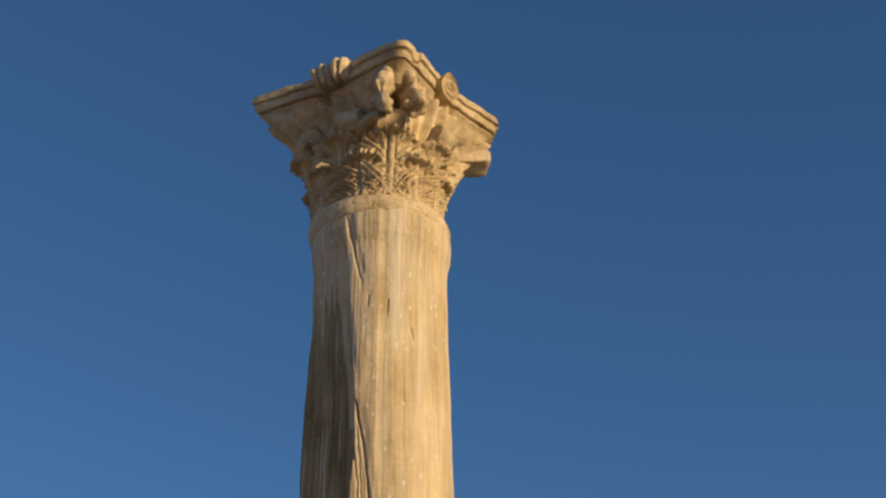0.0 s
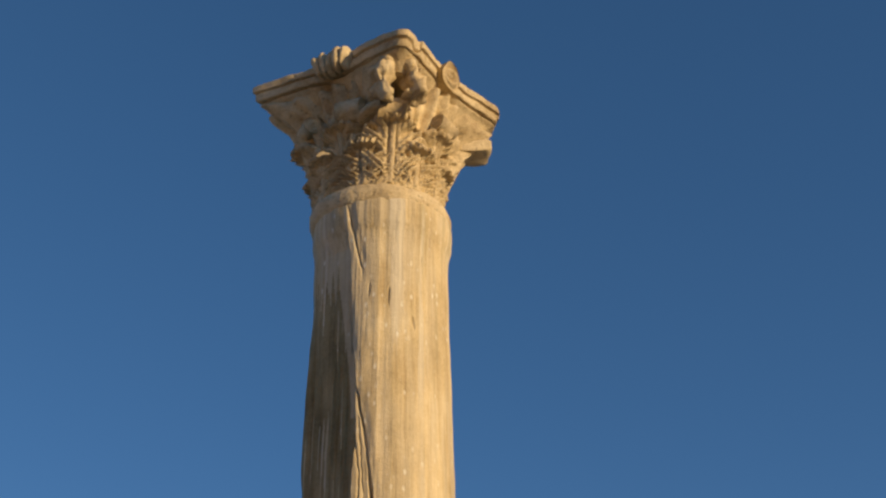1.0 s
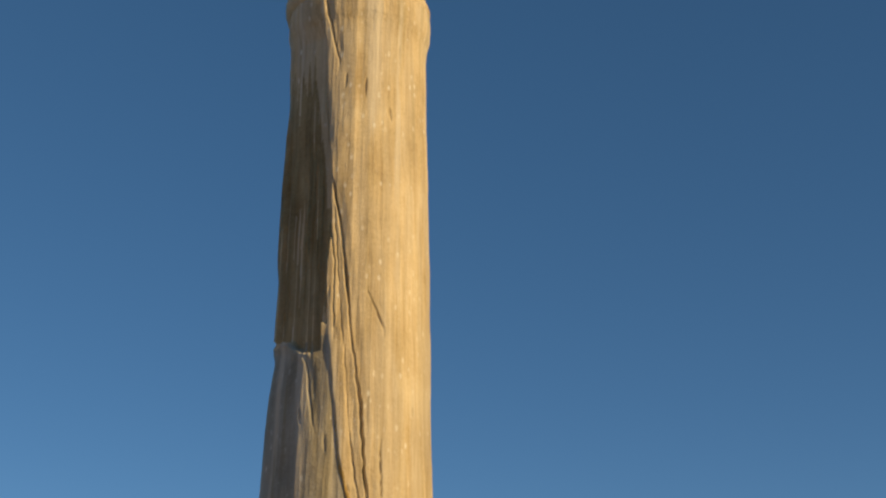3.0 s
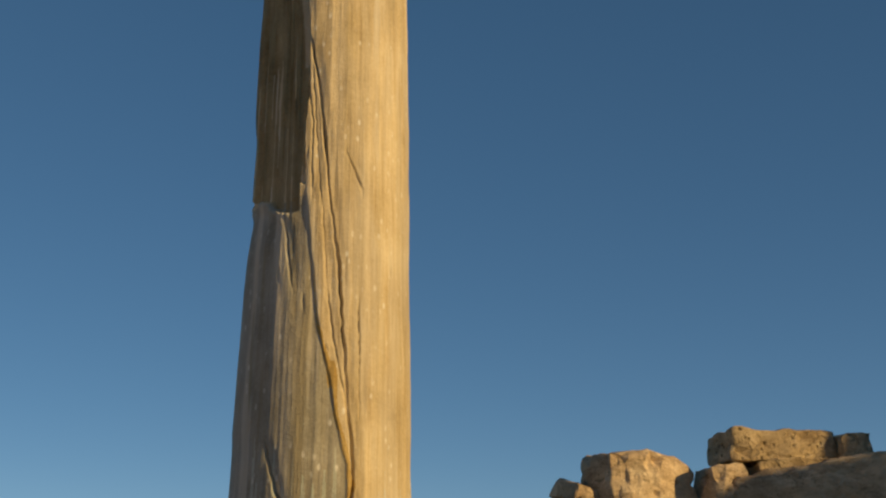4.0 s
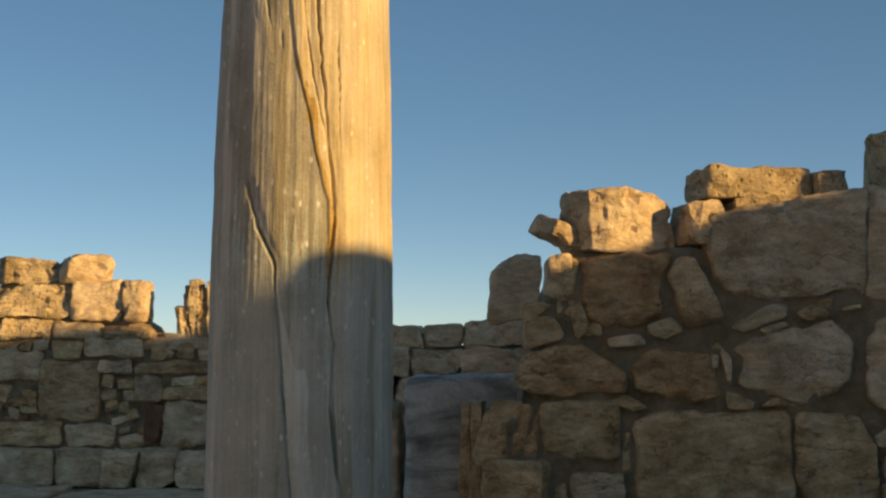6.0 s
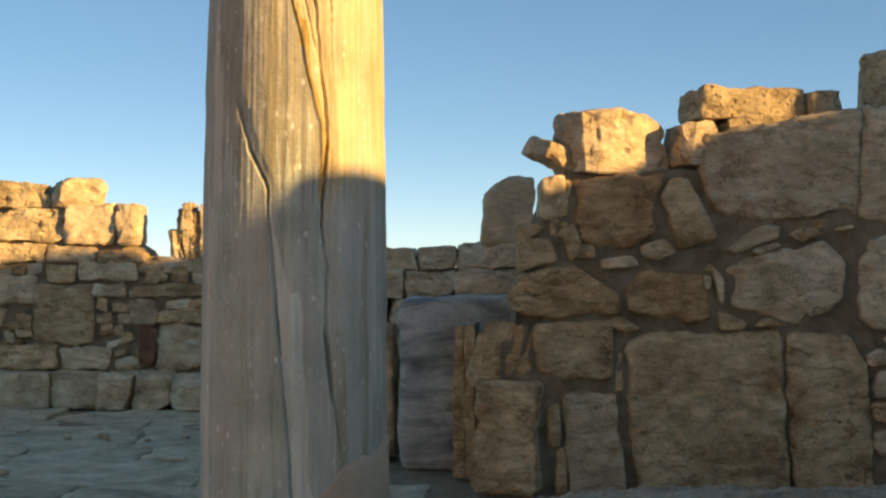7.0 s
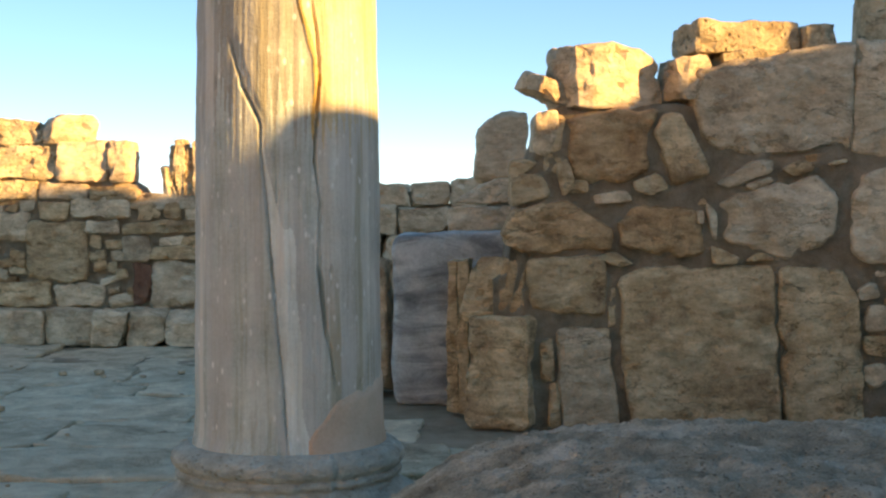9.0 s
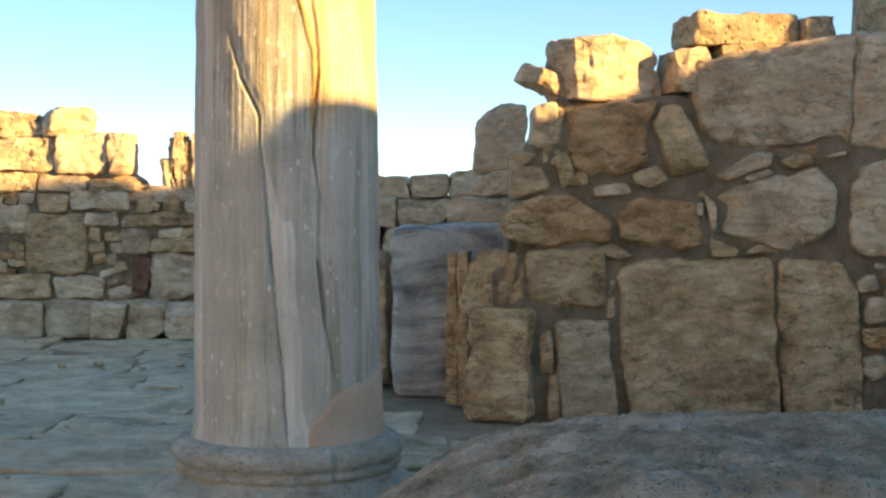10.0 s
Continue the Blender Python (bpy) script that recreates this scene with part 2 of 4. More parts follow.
PATCH = rock("repair_mortar", (0.50, 0.35, 0.235), (0.61, 0.445, 0.315), (0.69, 0.525, 0.395), bump=0.25, vary=0.0)
PAVING = rock("paving_limestone", (0.46, 0.365, 0.24), (0.72, 0.595, 0.405), (0.84, 0.715, 0.51), rough=0.85, bump=0.8, pits=0.25, cracks=0.5)
EARTH = rock("dry_earth", (0.26, 0.19, 0.12), (0.38, 0.29, 0.19), (0.48, 0.38, 0.27), bump=0.9)
BOULDER = rock("lichened_rock", (0.30, 0.255, 0.175), (0.60, 0.53, 0.38), (0.95, 0.88, 0.70), scale=1.8, pits=0.7, bump=1.2, vary=0.0)

# ---- building helpers ----


def mesh_of(bm, name, material, smooth=True, crease=0):
    me = bpy.data.meshes.new(name)
    bm.to_mesh(me)
    bm.free()
    me.materials.append(material)
    if smooth:
        me.polygons.foreach_set("use_smooth", [True] * len(me.polygons))
    if crease:
        me.set_sharp_from_angle(angle=radians(crease))
    return me


def part(name, bm, material, parent, label="", smooth=True, crease=0):
    ob = new(name, mesh_of(bm, name, material, smooth, crease) if isinstance(bm, bmesh.types.BMesh) else bm)
    ob.parent = parent
    if label:
        tagged(ob, label)
    return ob


def grid_bm(nu, nv, place, wrap=False, closed=False):
    """A sheet of nu x nv cells from place(i, j); wrap joins the ends in u."""
    bm = bmesh.new()
    cols = nu if wrap else nu + 1
    rows = [[bm.verts.new(place(i, j)) for i in range(cols)] for j in range(nv + 1)]
    for j in range(nv):
        for i in range(nu):
            k = (i + 1) % cols
            bm.faces.new((rows[j][i], rows[j][k], rows[j + 1][k], rows[j + 1][i]))
    if closed:
        bm.faces.new(list(reversed(rows[0])))
        bm.faces.new(rows[nv])
    return bm


def block_bm(w, d, h, seed, n=7, hard=9.0, rough=0.02, skew=0.06, lumps=2.5, chips=0):
    """A hewn stone of w x d x h about its middle: worn corners, sides out of true, uneven faces."""
    rnd = random.Random(seed)
    warp = {(a, b, c): Vector([rnd.uniform(-skew, skew) for _ in "xyz"]) for a in (0, 1) for b in (0, 1) for c in (0, 1)}
    off = Vector([rnd.uniform(-50, 50) for _ in "xyz"])
    planes = []
    for _ in range(chips):
        # a spall: a corner or an edge struck off
        d3 = Vector([rnd.choice((-1, 1)) * rnd.uniform(0.25, 1.0) for _ in "xyz"])
        if rnd.random() < 0.7:
            d3[rnd.choice((1, 1, 0, 2))] *= 0.15
        d3.normalize()
        reach = sum(abs(c) for c in d3)
        planes.append((d3, reach * rnd.uniform(0.74, 0.95)))
    bm = bmesh.new()
    seen = {}

    def vert(p):
        key = tuple(round(c * n) for c in p)
        if key not in seen:
            q = Vector(p)
            r = sum(abs(c) ** hard for c in q) ** (1 / hard)
            q = q / r
            u = [(c + 1) / 2 for c in q]
            shift = Vector((0, 0, 0))
            for corner, v in warp.items():
                wgt = 1.0
                for c, k in zip(u, corner):
                    wgt *= c if k else 1 - c
                shift += v * wgt
            q += shift
            for d3, far in planes:
                over = q.dot(d3) - far
                if over > 0:
                    q -= d3 * over
            q = Vector((q.x * w / 2, q.y * d / 2, q.z * h / 2))
            push = noise.fractal(q * lumps + off, 0.9, 2.1, 5) * rough * 2.2 + noise.noise(q * 14 + off) * rough * 0.45
            q += Vector(p).normalized() * push
            seen[key] = bm.verts.new(q)
        return seen[key]

    for axis in range(3):
        for side in (-1, 1):
            for i in range(n):
                for j in range(n):
                    quad = []
                    for a, b in ((i, j), (i + 1, j), (i + 1, j + 1), (i, j + 1)):
                        p = [0, 0, 0]
                        p[axis] = side
                        p[(axis + 1) % 3] = -1 + 2 * a / n
                        p[(axis + 2) % 3] = -1 + 2 * b / n
                        quad.append(vert(p))
                    bm.faces.new(quad if side > 0 else quad[::-1])
    return bm


def hewn_bm(w, d, h, seed, cell=0.05, rough=0.014, jitter=0.10, cuts=7, depth_of_cut=0.16):
    """A rough-hewn block: sides out of true, corners and edges struck off in flat spalls, worn arrises, uneven faces."""
    rnd = random.Random(seed)
    off = Vector([rnd.uniform(-50, 50) for _ in "xyz"])
    bm = bmesh.new()
    bmesh.ops.create_cube(bm, size=1.0)
    small = min(w, h)
    for v in bm.verts:
        v.co = Vector((v.co.x * w + rnd.uniform(-1, 1) * jitter * small, v.co.y * d, v.co.z * h + rnd.uniform(-1, 1) * jitter * small * 0.8))
    for k in range(cuts):
        n3 = Vector((rnd.choice((-1, 1)) * rnd.uniform(0.3, 1), rnd.choice((-1, -1, 1)) * rnd.uniform(0.0, 0.9), rnd.choice((-1, 1)) * rnd.uniform(0.3, 1)))
        if k % 3 == 0:
            n3.y *= 0.1
        if k % 3 == 1:
            n3[rnd.choice((0, 2))] *= 0.1
            n3.y = -abs(n3.y) - 0.35
        n3.normalize()
        reach = max(v.co.dot(n3) for v in bm.verts)
        bmesh.ops.bisect_plane(bm, geom=bm.verts[:] + bm.edges[:] + bm.faces[:], plane_co=n3 * (reach - small * rnd.uniform(0.04, depth_of_cut)), plane_no=n3, clear_outer=True)
        bmesh.ops.holes_fill(bm, edges=[e for e in bm.edges if e.is_boundary])
    bmesh.ops.remove_doubles(bm, verts=bm.verts[:], dist=small * 0.02)
    bmesh.ops.bevel(bm, geom=bm.edges[:], offset=min(0.02, small * 0.035), segments=1, affect="EDGES", clamp_overlap=True)
    bmesh.ops.triangulate(bm, faces=bm.faces[:])
    for _ in range(6):
        long = [e for e in bm.edges if e.calc_length() > cell * 1.7]
        if not long or len(bm.faces) > 2600:
            break
        bmesh.ops.subdivide_edges(bm, edges=long, cuts=1)
        bmesh.ops.triangulate(bm, faces=[f for f in bm.faces if len(f.verts) > 3])
    bmesh.ops.recalc_face_normals(bm, faces=bm.faces[:])
    bm.normal_update()
    moves = []
    for v in bm.verts:
        q = v.co + off
        push = noise.fractal(q * 3.2, 0.8, 2.0, 3) * rough * 1.3
        push += (noise.ridged_multi_fractal(q * 6.0, 0.9, 2.1, 4, 1.0, 2.0) - 1.0) * rough * 0.40
        push += noise.noise(Vector((q.x * 5, q.y * 5, q.z * 17))) * rough * 0.45
        push -= max(0.0, noise.noise(q * 13) - 0.22) * rough * 4.0
        moves.append(v.normal * push)
    for v, m in zip(bm.verts, moves):
        v.co += m
    return bm


SEED = [100]


def ashlar_bm(corners, depth, seed, rag=1.0, cell=0.032, relief=0.012):
    """A block of a wall's face from the corners of its outline (x, z): ragged worn edges, a flat uneven face with spalls, straight flanks."""
    rnd = random.Random(seed)
    off = Vector([rnd.uniform(-50, 50) for _ in "xyz"])
    mid = Vector((sum(c[0] for c in corners) / len(corners), 0, sum(c[1] for c in corners) / len(corners)))
    pts = [Vector((c[0], 0, c[1])) for c in corners]
    if sum(a.x * b.z - b.x * a.z for a, b in zip(pts, pts[1:] + pts[:1])) < 0:
        pts.reverse()
    line = []
    for a, b in zip(pts, pts[1:] + pts[:1]):
        steps = max(6, int((b - a).length / cell))
        line += [a.lerp(b, k / steps) for k in range(steps)]
    # wear the corners, then let the edge run ragged
    for _ in range(2):
        line = [(line[k - 1] + line[k] * 2 + line[(k + 1) % len(line)]) / 4 for k in range(len(line))]
    size = sum((p - mid).length for p in line) / len(line)
    rim = []
    for p in line:
        out = (p - mid).normalized()
        d = noise.fractal(p * 6 + off, 0.9, 2.0, 4) * 0.024 + noise.noise(p * 30 + off) * 0.008
        d -= 0.03 * max(0.0, noise.noise(p * 9 - off) - 0.25)
        rim.append(p + out * (d * rag * min(1.0, size * 4)))
    spalls = [(rnd.choice(rim), rnd.uniform(0.05, 0.16) * min(1, size * 3), rnd.uniform(0.015, 0.05) * min(1, size * 3)) for _ in range(8)]
    tip = Vector((rnd.uniform(-0.05, 0.05), 0, rnd.uniform(-0.06, 0.06)))

    def face(p, inset):
        q = p + off
        y = noise.fractal(q * 3.0, 0.8, 2.0, 4) * relief * 1.2 + noise.noise(Vector((q.x * 5, 0, q.z * 15))) * relief * 0.5
        y -= (noise.ridged_multi_fractal(q * 5.0, 0.9, 2.1, 4, 1.0, 2.0) - 1.0) * relief * 0.45
        y += max(0.0, noise.noise(q * 15) - 0.25) * relief * 3.0 + noise.noise(q * 30) * relief * 0.25
        for at, wide, deep in spalls:
            y += deep * ease(wide, wide * 0.25, (p - at).length + noise.noise(q * 12) * 0.03)
        y += (p - mid).dot(tip)
        return y + min(0.03, size * 0.12) * max(0.0, 1 - inset / 0.022) ** 1.6

    rows = [[p + Vector((0, depth, 0)) for p in rim], [p + Vector((0, 0.05 + face(p, 0.0), 0)) for p in rim]]
    rings = max(4, int(size / cell))
    inset_of = [0.0, 0.010, 0.024] + [0.024 + (size - 0.024) * k / rings for k in range(1, rings)]
    for inset in inset_of:
        k = max(0.0, 1 - inset / max(size, 0.03))
        row = []
        for p in rim:
            q = mid + (p - mid) * k
            row.append(q + Vector((0, face(q, inset), 0)))
        rows.append(row)
    bm = bmesh.new()
    made = [[bm.verts.new(p) for p in row] for row in rows]
    m = len(rim)
    for r0, r1 in zip(made, made[1:]):
        for k in range(m):
            bm.faces.new((r0[k], r0[(k + 1) % m], r1[(k + 1) % m], r1[k]))
    bm.faces.new(made[-1])
    bm.faces.new(made[0][::-1])
    bmesh.ops.recalc_face_normals(bm, faces=bm.faces[:])
    return bm


def ashlar(parent, corners, front, depth, material, rag=1.0, name="stone", label="", cell=0.032, relief=0.012):
    SEED[0] += 1
    ob = part(name, ashlar_bm(corners, depth, SEED[0], rag, cell, relief), material, parent, label, crease=38)
    ob.location = (0, front, 0)
    return ob


def stone(parent, x0, z0, x1, z1, front, depth, material, name="stone", tilt=0.0, n=7, hard=9.0, rough=0.02, skew=0.07, turn=0.0, label="", true=False):
    """A stone of a wall whose face lies at y = front."""
    SEED[0] += 1
    w, h = x1 - x0, z1 - z0
    big = n > 5
    grow = 0.985 if big else 1.04
    bm = hewn_bm(w * grow, depth, h * grow, SEED[0], cell=(0.040 if front < 12 else 0.055) if big else 0.045, rough=rough * 1.15, jitter=0.035 if true else 0.10 if big else 0.24, cuts=8, depth_of_cut=0.08 if true else 0.5 / hard + 0.07)
    bm.transform(Matrix.Rotation(radians(tilt), 4, "Y") @ Matrix.Rotation(radians(turn), 4, "Z"))
    ob = part(name, bm, material, parent, label, crease=24)
    ob.location = ((x0 + x1) / 2, front + depth / 2, (z0 + z1) / 2)
    return ob


def loose_box(box, seed, by=0.03):
    """The corners of a stone that is nearly a box."""
    rnd = random.Random(seed)
    x0, z0, x1, z1 = box
    return [(x + rnd.uniform(-by, by), z + rnd.uniform(-by, by)) for x, z in ((x0, z0), (x1, z0), (x1, z1), ((x0 + x1) / 2, z1), (x0, z1))]


def core(name, parent, x0, x1, y0, y1, top, seed, material=MORTAR, step=0.09):
    """The rubble core of a wall, with an uneven face and a ragged top given by top(x)."""
    off = Vector((seed * 3.1, seed * 1.7, 0))
    nx, nz, ny = max(2, int((x1 - x0) / step)), 24, 5
    bm = bmesh.new()
    loop = []
    for j in range(nz + 1):
        loop.append((0.0, j / nz))
    for k in range(1, ny + 1):
        loop.append((k / ny, 1.0))
    for j in range(1, nz + 1):
        loop.append((1.0, 1 - j / nz))
    rows = []
    for i in range(nx + 1):
        x = x0 + (x1 - x0) * i / nx
        row = []
        for v, u in loop:
            p = Vector((x, y0 + (y1 - y0) * v, -0.05 + (top(x) + 0.05) * u))
            q = p + off
            p.y += noise.fractal(q * 5, 0.8, 2.0, 3) * 0.03 * (1 if v < 0.5 else -1)
            p.z += noise.fractal(q * 4, 0.8, 2.0, 3) * 0.04 * u
            row.append(bm.verts.new(p))
        rows.append(row)
    for i in range(nx):
        for j in range(len(loop) - 1):
            bm.faces.new((rows[i][j], rows[i + 1][j], rows[i + 1][j + 1], rows[i][j + 1]))
    bm.faces.new(rows[0])
    bm.faces.new(rows[-1][::-1])
    return part(name, bm, material, parent, smooth=True)


def rubble(parent, boxes, x0, x1, z0, top, front, size, seed, materials, tries=7000, most=90, depth=0.2):
    """Small stones packed between the large ones on a wall's face."""
    rnd = random.Random(seed)
    taken = [tuple(b[:4]) for b in boxes]
    made = 0
    for _ in range(tries):
        w, h = rnd.uniform(*size) * 1.3, rnd.uniform(*size) * 0.75
        x, z = rnd.uniform(x0, x1), rnd.uniform(z0 + h / 2, 3.2)
        if z + h / 2 > top(x) or made >= most:
            continue
        box = (x - w / 2, z - h / 2, x + w / 2, z + h / 2)
        g = 0.012
        if any(box[0] < b[2] - g and box[2] > b[0] + g and box[1] < b[3] - g and box[3] > b[1] + g for b in taken):
            continue
        taken.append(box)
        made += 1
        stone(parent, *box, front + rnd.uniform(0.0, 0.03), depth, rnd.choice(materials), n=4, hard=5.0, rough=0.012, skew=0.2, tilt=rnd.uniform(-16, 16))


def thing(name, label, category, kind="", group="", at=(0, 0, 0)):
    ob = tagged(new(name), label, category, group, kind)
    ob.location = at
    return ob


# ---- ground ----
def ground_height(x, y):
    far = max(0.0, math.hypot(x, y - 8) - 16)
    return -0.03 - min(far * 0.03, 1.2) + noise.noise(Vector((x * 0.9, y * 0.9, 0))) * 0.02


xs = [-2500, -900, -300, -120, -60, -35] + [-24 + i for i in range(49)] + [35, 60, 120, 300, 900, 2500]
ys = [-2500, -900, -300, -120, -60, -35] + [-20 + i for i in range(49)] + [45, 80, 150, 300, 900, 2500]
gb = grid_bm(len(xs) - 1, len(ys) - 1, lambda i, j: (xs[i], ys[j], ground_height(xs[i], ys[j])))
ground = new("ground", mesh_of(gb, "ground", EARTH))
tagged(ground, "dry brown earth round the ruins, reaching the horizon", "ground", kind="structure")

# ---- the column ----
CX, CY = -0.772, 6.843
column = thing("column", "tall weathered marble column with a carved Corinthian capital", "column", at=(CX, CY, 0))
AHEAD = Vector((0.112, -0.994, 0)).normalized()
SIDE = Vector((0.994, 0.112, 0)).normalized()


def round_at(r, phi, z):
    """A point about the column's axis; phi is 0 towards the open court and grows to the right of who stands there."""
    return SIDE * (r * math.sin(phi)) + AHEAD * (r * math.cos(phi)) + Vector((0, 0, z))


def lerp(pairs, v):
    for (a, p), (b, q) in zip(pairs, pairs[1:]):
        if v <= b:
            k = min(1, max(0, (v - a) / (b - a)))
            return p + (q - p) * k
    return pairs[-1][1]


def ease(a, b, v):
    k = min(1, max(0, (v - a) / (b - a)))
    return k * k * (3 - 2 * k)


PROFILE = [(0.30, 0.478), (0.36, 0.472), (0.42, 0.461), (0.55, 0.456), (1.40, 0.450), (1.90, 0.446), (2.50, 0.435), (3.30, 0.416),
           (3.60, 0.411), (4.00, 0.402), (4.50, 0.389), (5.00, 0.377), (5.20, 0.374), (5.28, 0.378), (5.33, 0.392), (5.40, 0.396), (5.47, 0.392), (5.50, 0.385)]
# how far the weathered flank has worn back
WORN = [(2.6, 0.0), (3.27, 0.012), (3.45, 0.030), (4.0, 0.027), (4.5, 0.025), (5.1, 0.0)]
# cracks: height and sideways place (sine of phi), then width and depth
CRACKS = [
    ([(0.68, 0.48), (0.93, 0.39), (1.24, 0.315), (1.52, 0.34), (1.7, 0.28), (2.13, 0.345), (2.26, 0.33), (2.69, 0.225), (3.13, 0.14), (3.57, -0.015), (4.03, -0.145), (4.35, -0.31)], 0.021, 0.050),
    ([(0.38, -0.01), (0.7, -0.06), (0.93, -0.105), (1.24, -0.17), (1.57, -0.23), (1.77, -0.29), (1.89, -0.29), (2.07, -0.475), (2.34, -0.64)], 0.015, 0.036),
    ([(5.02, -0.27), (5.2, -0.38), (5.5, -0.52)], 0.015, 0.024),
    ([(3.54, 0.40), (3.62, 0.32), (3.73, 0.19)], 0.015, 0.030),
    ([(2.38, 0.39), (2.7, 0.385), (3.0, 0.36)], 0.010, 0.018),
    ([(3.02, -0.38), (3.2, -0.46), (3.42, -0.56)], 0.010, 0.016),
    ([(3.50, -0.20), (3.9, -0.24), (4.3, -0.36)], 0.010, 0.018),
    ([(3.46, -0.10), (3.8, -0.17), (4.2, -0.26)], 0.008, 0.014),
    ([(2.35, 0.30), (2.8, 0.09), (3.2, -0.03), (3.5, -0.09)], 0.010, 0.016),
    ([(4.45, -0.33), (4.6, -0.40), (4.85, -0.47)], 0.018, 0.020),
]


VEIN = [(0.3, 0.30), (1.2, 0.28), (1.9, 0.30), (2.2, 0.27), (2.5, 0.10), (2.9, -0.10), (3.45, -0.25), (3.6, -0.3)]


def vein_line(z):
    return lerp(VEIN, z) + noise.noise(Vector((z * 3, 1.5, 0))) * 0.025 + noise.noise(Vector((z * 11, 1.5, 4))) * 0.012


def flaked(phi, z):
    """1 where the flake above the ledge has broken away."""
    s = math.sin(phi) if math.cos(phi) > 0 else (1.6 if phi > 0 else -1.6)
    edge = lerp([(3.4, -0.31), (4.4, -0.32), (4.9, -0.43), (5.3, -0.52)], z) + noise.noise(Vector((0, 3.3, z * 4))) * 0.035 + noise.noise(Vector((0, 8.3, z * 15))) * 0.012
    low = 3.43 + (0.14 if -0.37 < s < -0.29 else 0.0) + ease(-0.55, -0.95, s) * 0.10 + noise.noise(Vector((phi * 9, 0, 0))) * 0.02
    return ease(edge + 0.015, edge - 0.015, s) * ease(low - 0.006, low + 0.006, z)


def shaft_radius(phi, z):
    r = lerp(PROFILE, z)
    s = math.sin(phi) if math.cos(phi) > 0 else (1.6 if phi > 0 else -1.6)
    p = Vector((math.sin(phi) * 1.0, math.cos(phi) * 1.0, z))
    # upright weathering grooves and soft lumps
    r += noise.noise(Vector((p.x * 9, p.y * 9, z * 0.35))) * 0.0035
    r += noise.noise(Vector((p.x * 24, p.y * 24, z * 0.7))) * 0.0018
    r += noise.fractal(p * 3.0, 0.8, 2.0, 3) * 0.004
    r -= lerp(WORN, z) * ease(-0.25, -0.9, s)
    # the greyer vein stands a little lower than the cream marble
    if 1.0 < z < 3.6:
        edge = vein_line(z)
        r -= 0.011 * ease(edge + 0.012, edge - 0.02, s) * ease(edge - 0.55, edge - 0.05, s) * ease(1.0, 1.9, z) * ease(3.6, 3.4, z)
    # the flake broken away above the ledge
    if s < 0.1:
        low = 3.43 + (0.14 if -0.37 < s < -0.29 else 0.0) + ease(-0.55, -0.95, s) * 0.10 + noise.noise(Vector((phi * 9, 0, 0))) * 0.02
        inside = flaked(phi, z)
        deep = lerp([(3.4, 0.055), (4.2, 0.052), (4.7, 0.030), (5.2, 0.026), (5.30, 0.0)], z) * ease(-1.02, -0.70, s)
        flutes = -0.024 * ease(0.22, 0.45, noise.noise(Vector((phi * 13, 7.7, z * 0.8)))) * ease(5.0, 4.4, z)
        r -= inside * (deep + flutes)
        # broken lip of the ledge
        lip = ease(0.05, 0.0, abs(z - low + 0.02)) * ease(-0.35, -0.5, s)
        r += lip * 0.012 * (0.5 + noise.noise(Vector((phi * 30, z * 30, 1.0))))
    for path, width, depth in CRACKS:
        if path[0][0] - 0.05 <= z <= path[-1][0] + 0.05 and math.cos(phi) > 0:
            c = lerp(path, z) + noise.noise(Vector((z * 5, path[0][1] * 9, 0))) * 0.012 + noise.noise(Vector((z * 21, path[0][1] * 9, 3))) * 0.012
            end = ease(path[0][0] - 0.05, path[0][0] + 0.12, z) * ease(path[-1][0] + 0.05, path[-1][0] - 0.12, z)
            wide = width * (0.30 + 0.95 * abs(noise.noise(Vector((z * 3, 5.5, path[0][0])))))
            gap = abs(s - c) * lerp(PROFILE, z)
            r -= depth * end * ease(wide, wide * 0.2, gap) * (0.35 + 0.65 * ease(-0.25, 0.15, noise.noise(Vector((z * 2.6, path[0][0] * 7, 8)))))
            # the stone beside a crack is worn down on one flank
            r -= 0.006 * end * ease(0.09, 0.0, abs(s - c - 0.04))
    # chips
    chip = noise.noise(Vector((p.x * 14, p.y * 14, z * 6 + 11)))
    r -= 0.012 * ease(0.60, 0.80, chip)
    return r


NU, NV = 420, 640
# finer steps on the side that faces the court
turns = []
for i in range(NU):
    k = i / NU * 2 - 1
    turns.append(math.pi * (0.62 * k + 0.38 * k ** 3))
shaft_bm = grid_bm(NU, NV, lambda i, j: round_at(shaft_radius(turns[i], 0.30 + 5.20 * j / NV), turns[i], 0.30 + 5.20 * j / NV) + SIDE * (0.0025 * 5.2 * j / NV), wrap=True, closed=True)
shaft = part("shaft", shaft_bm, MARBLE, column, "streaked cream and grey marble shaft with deep cracks")
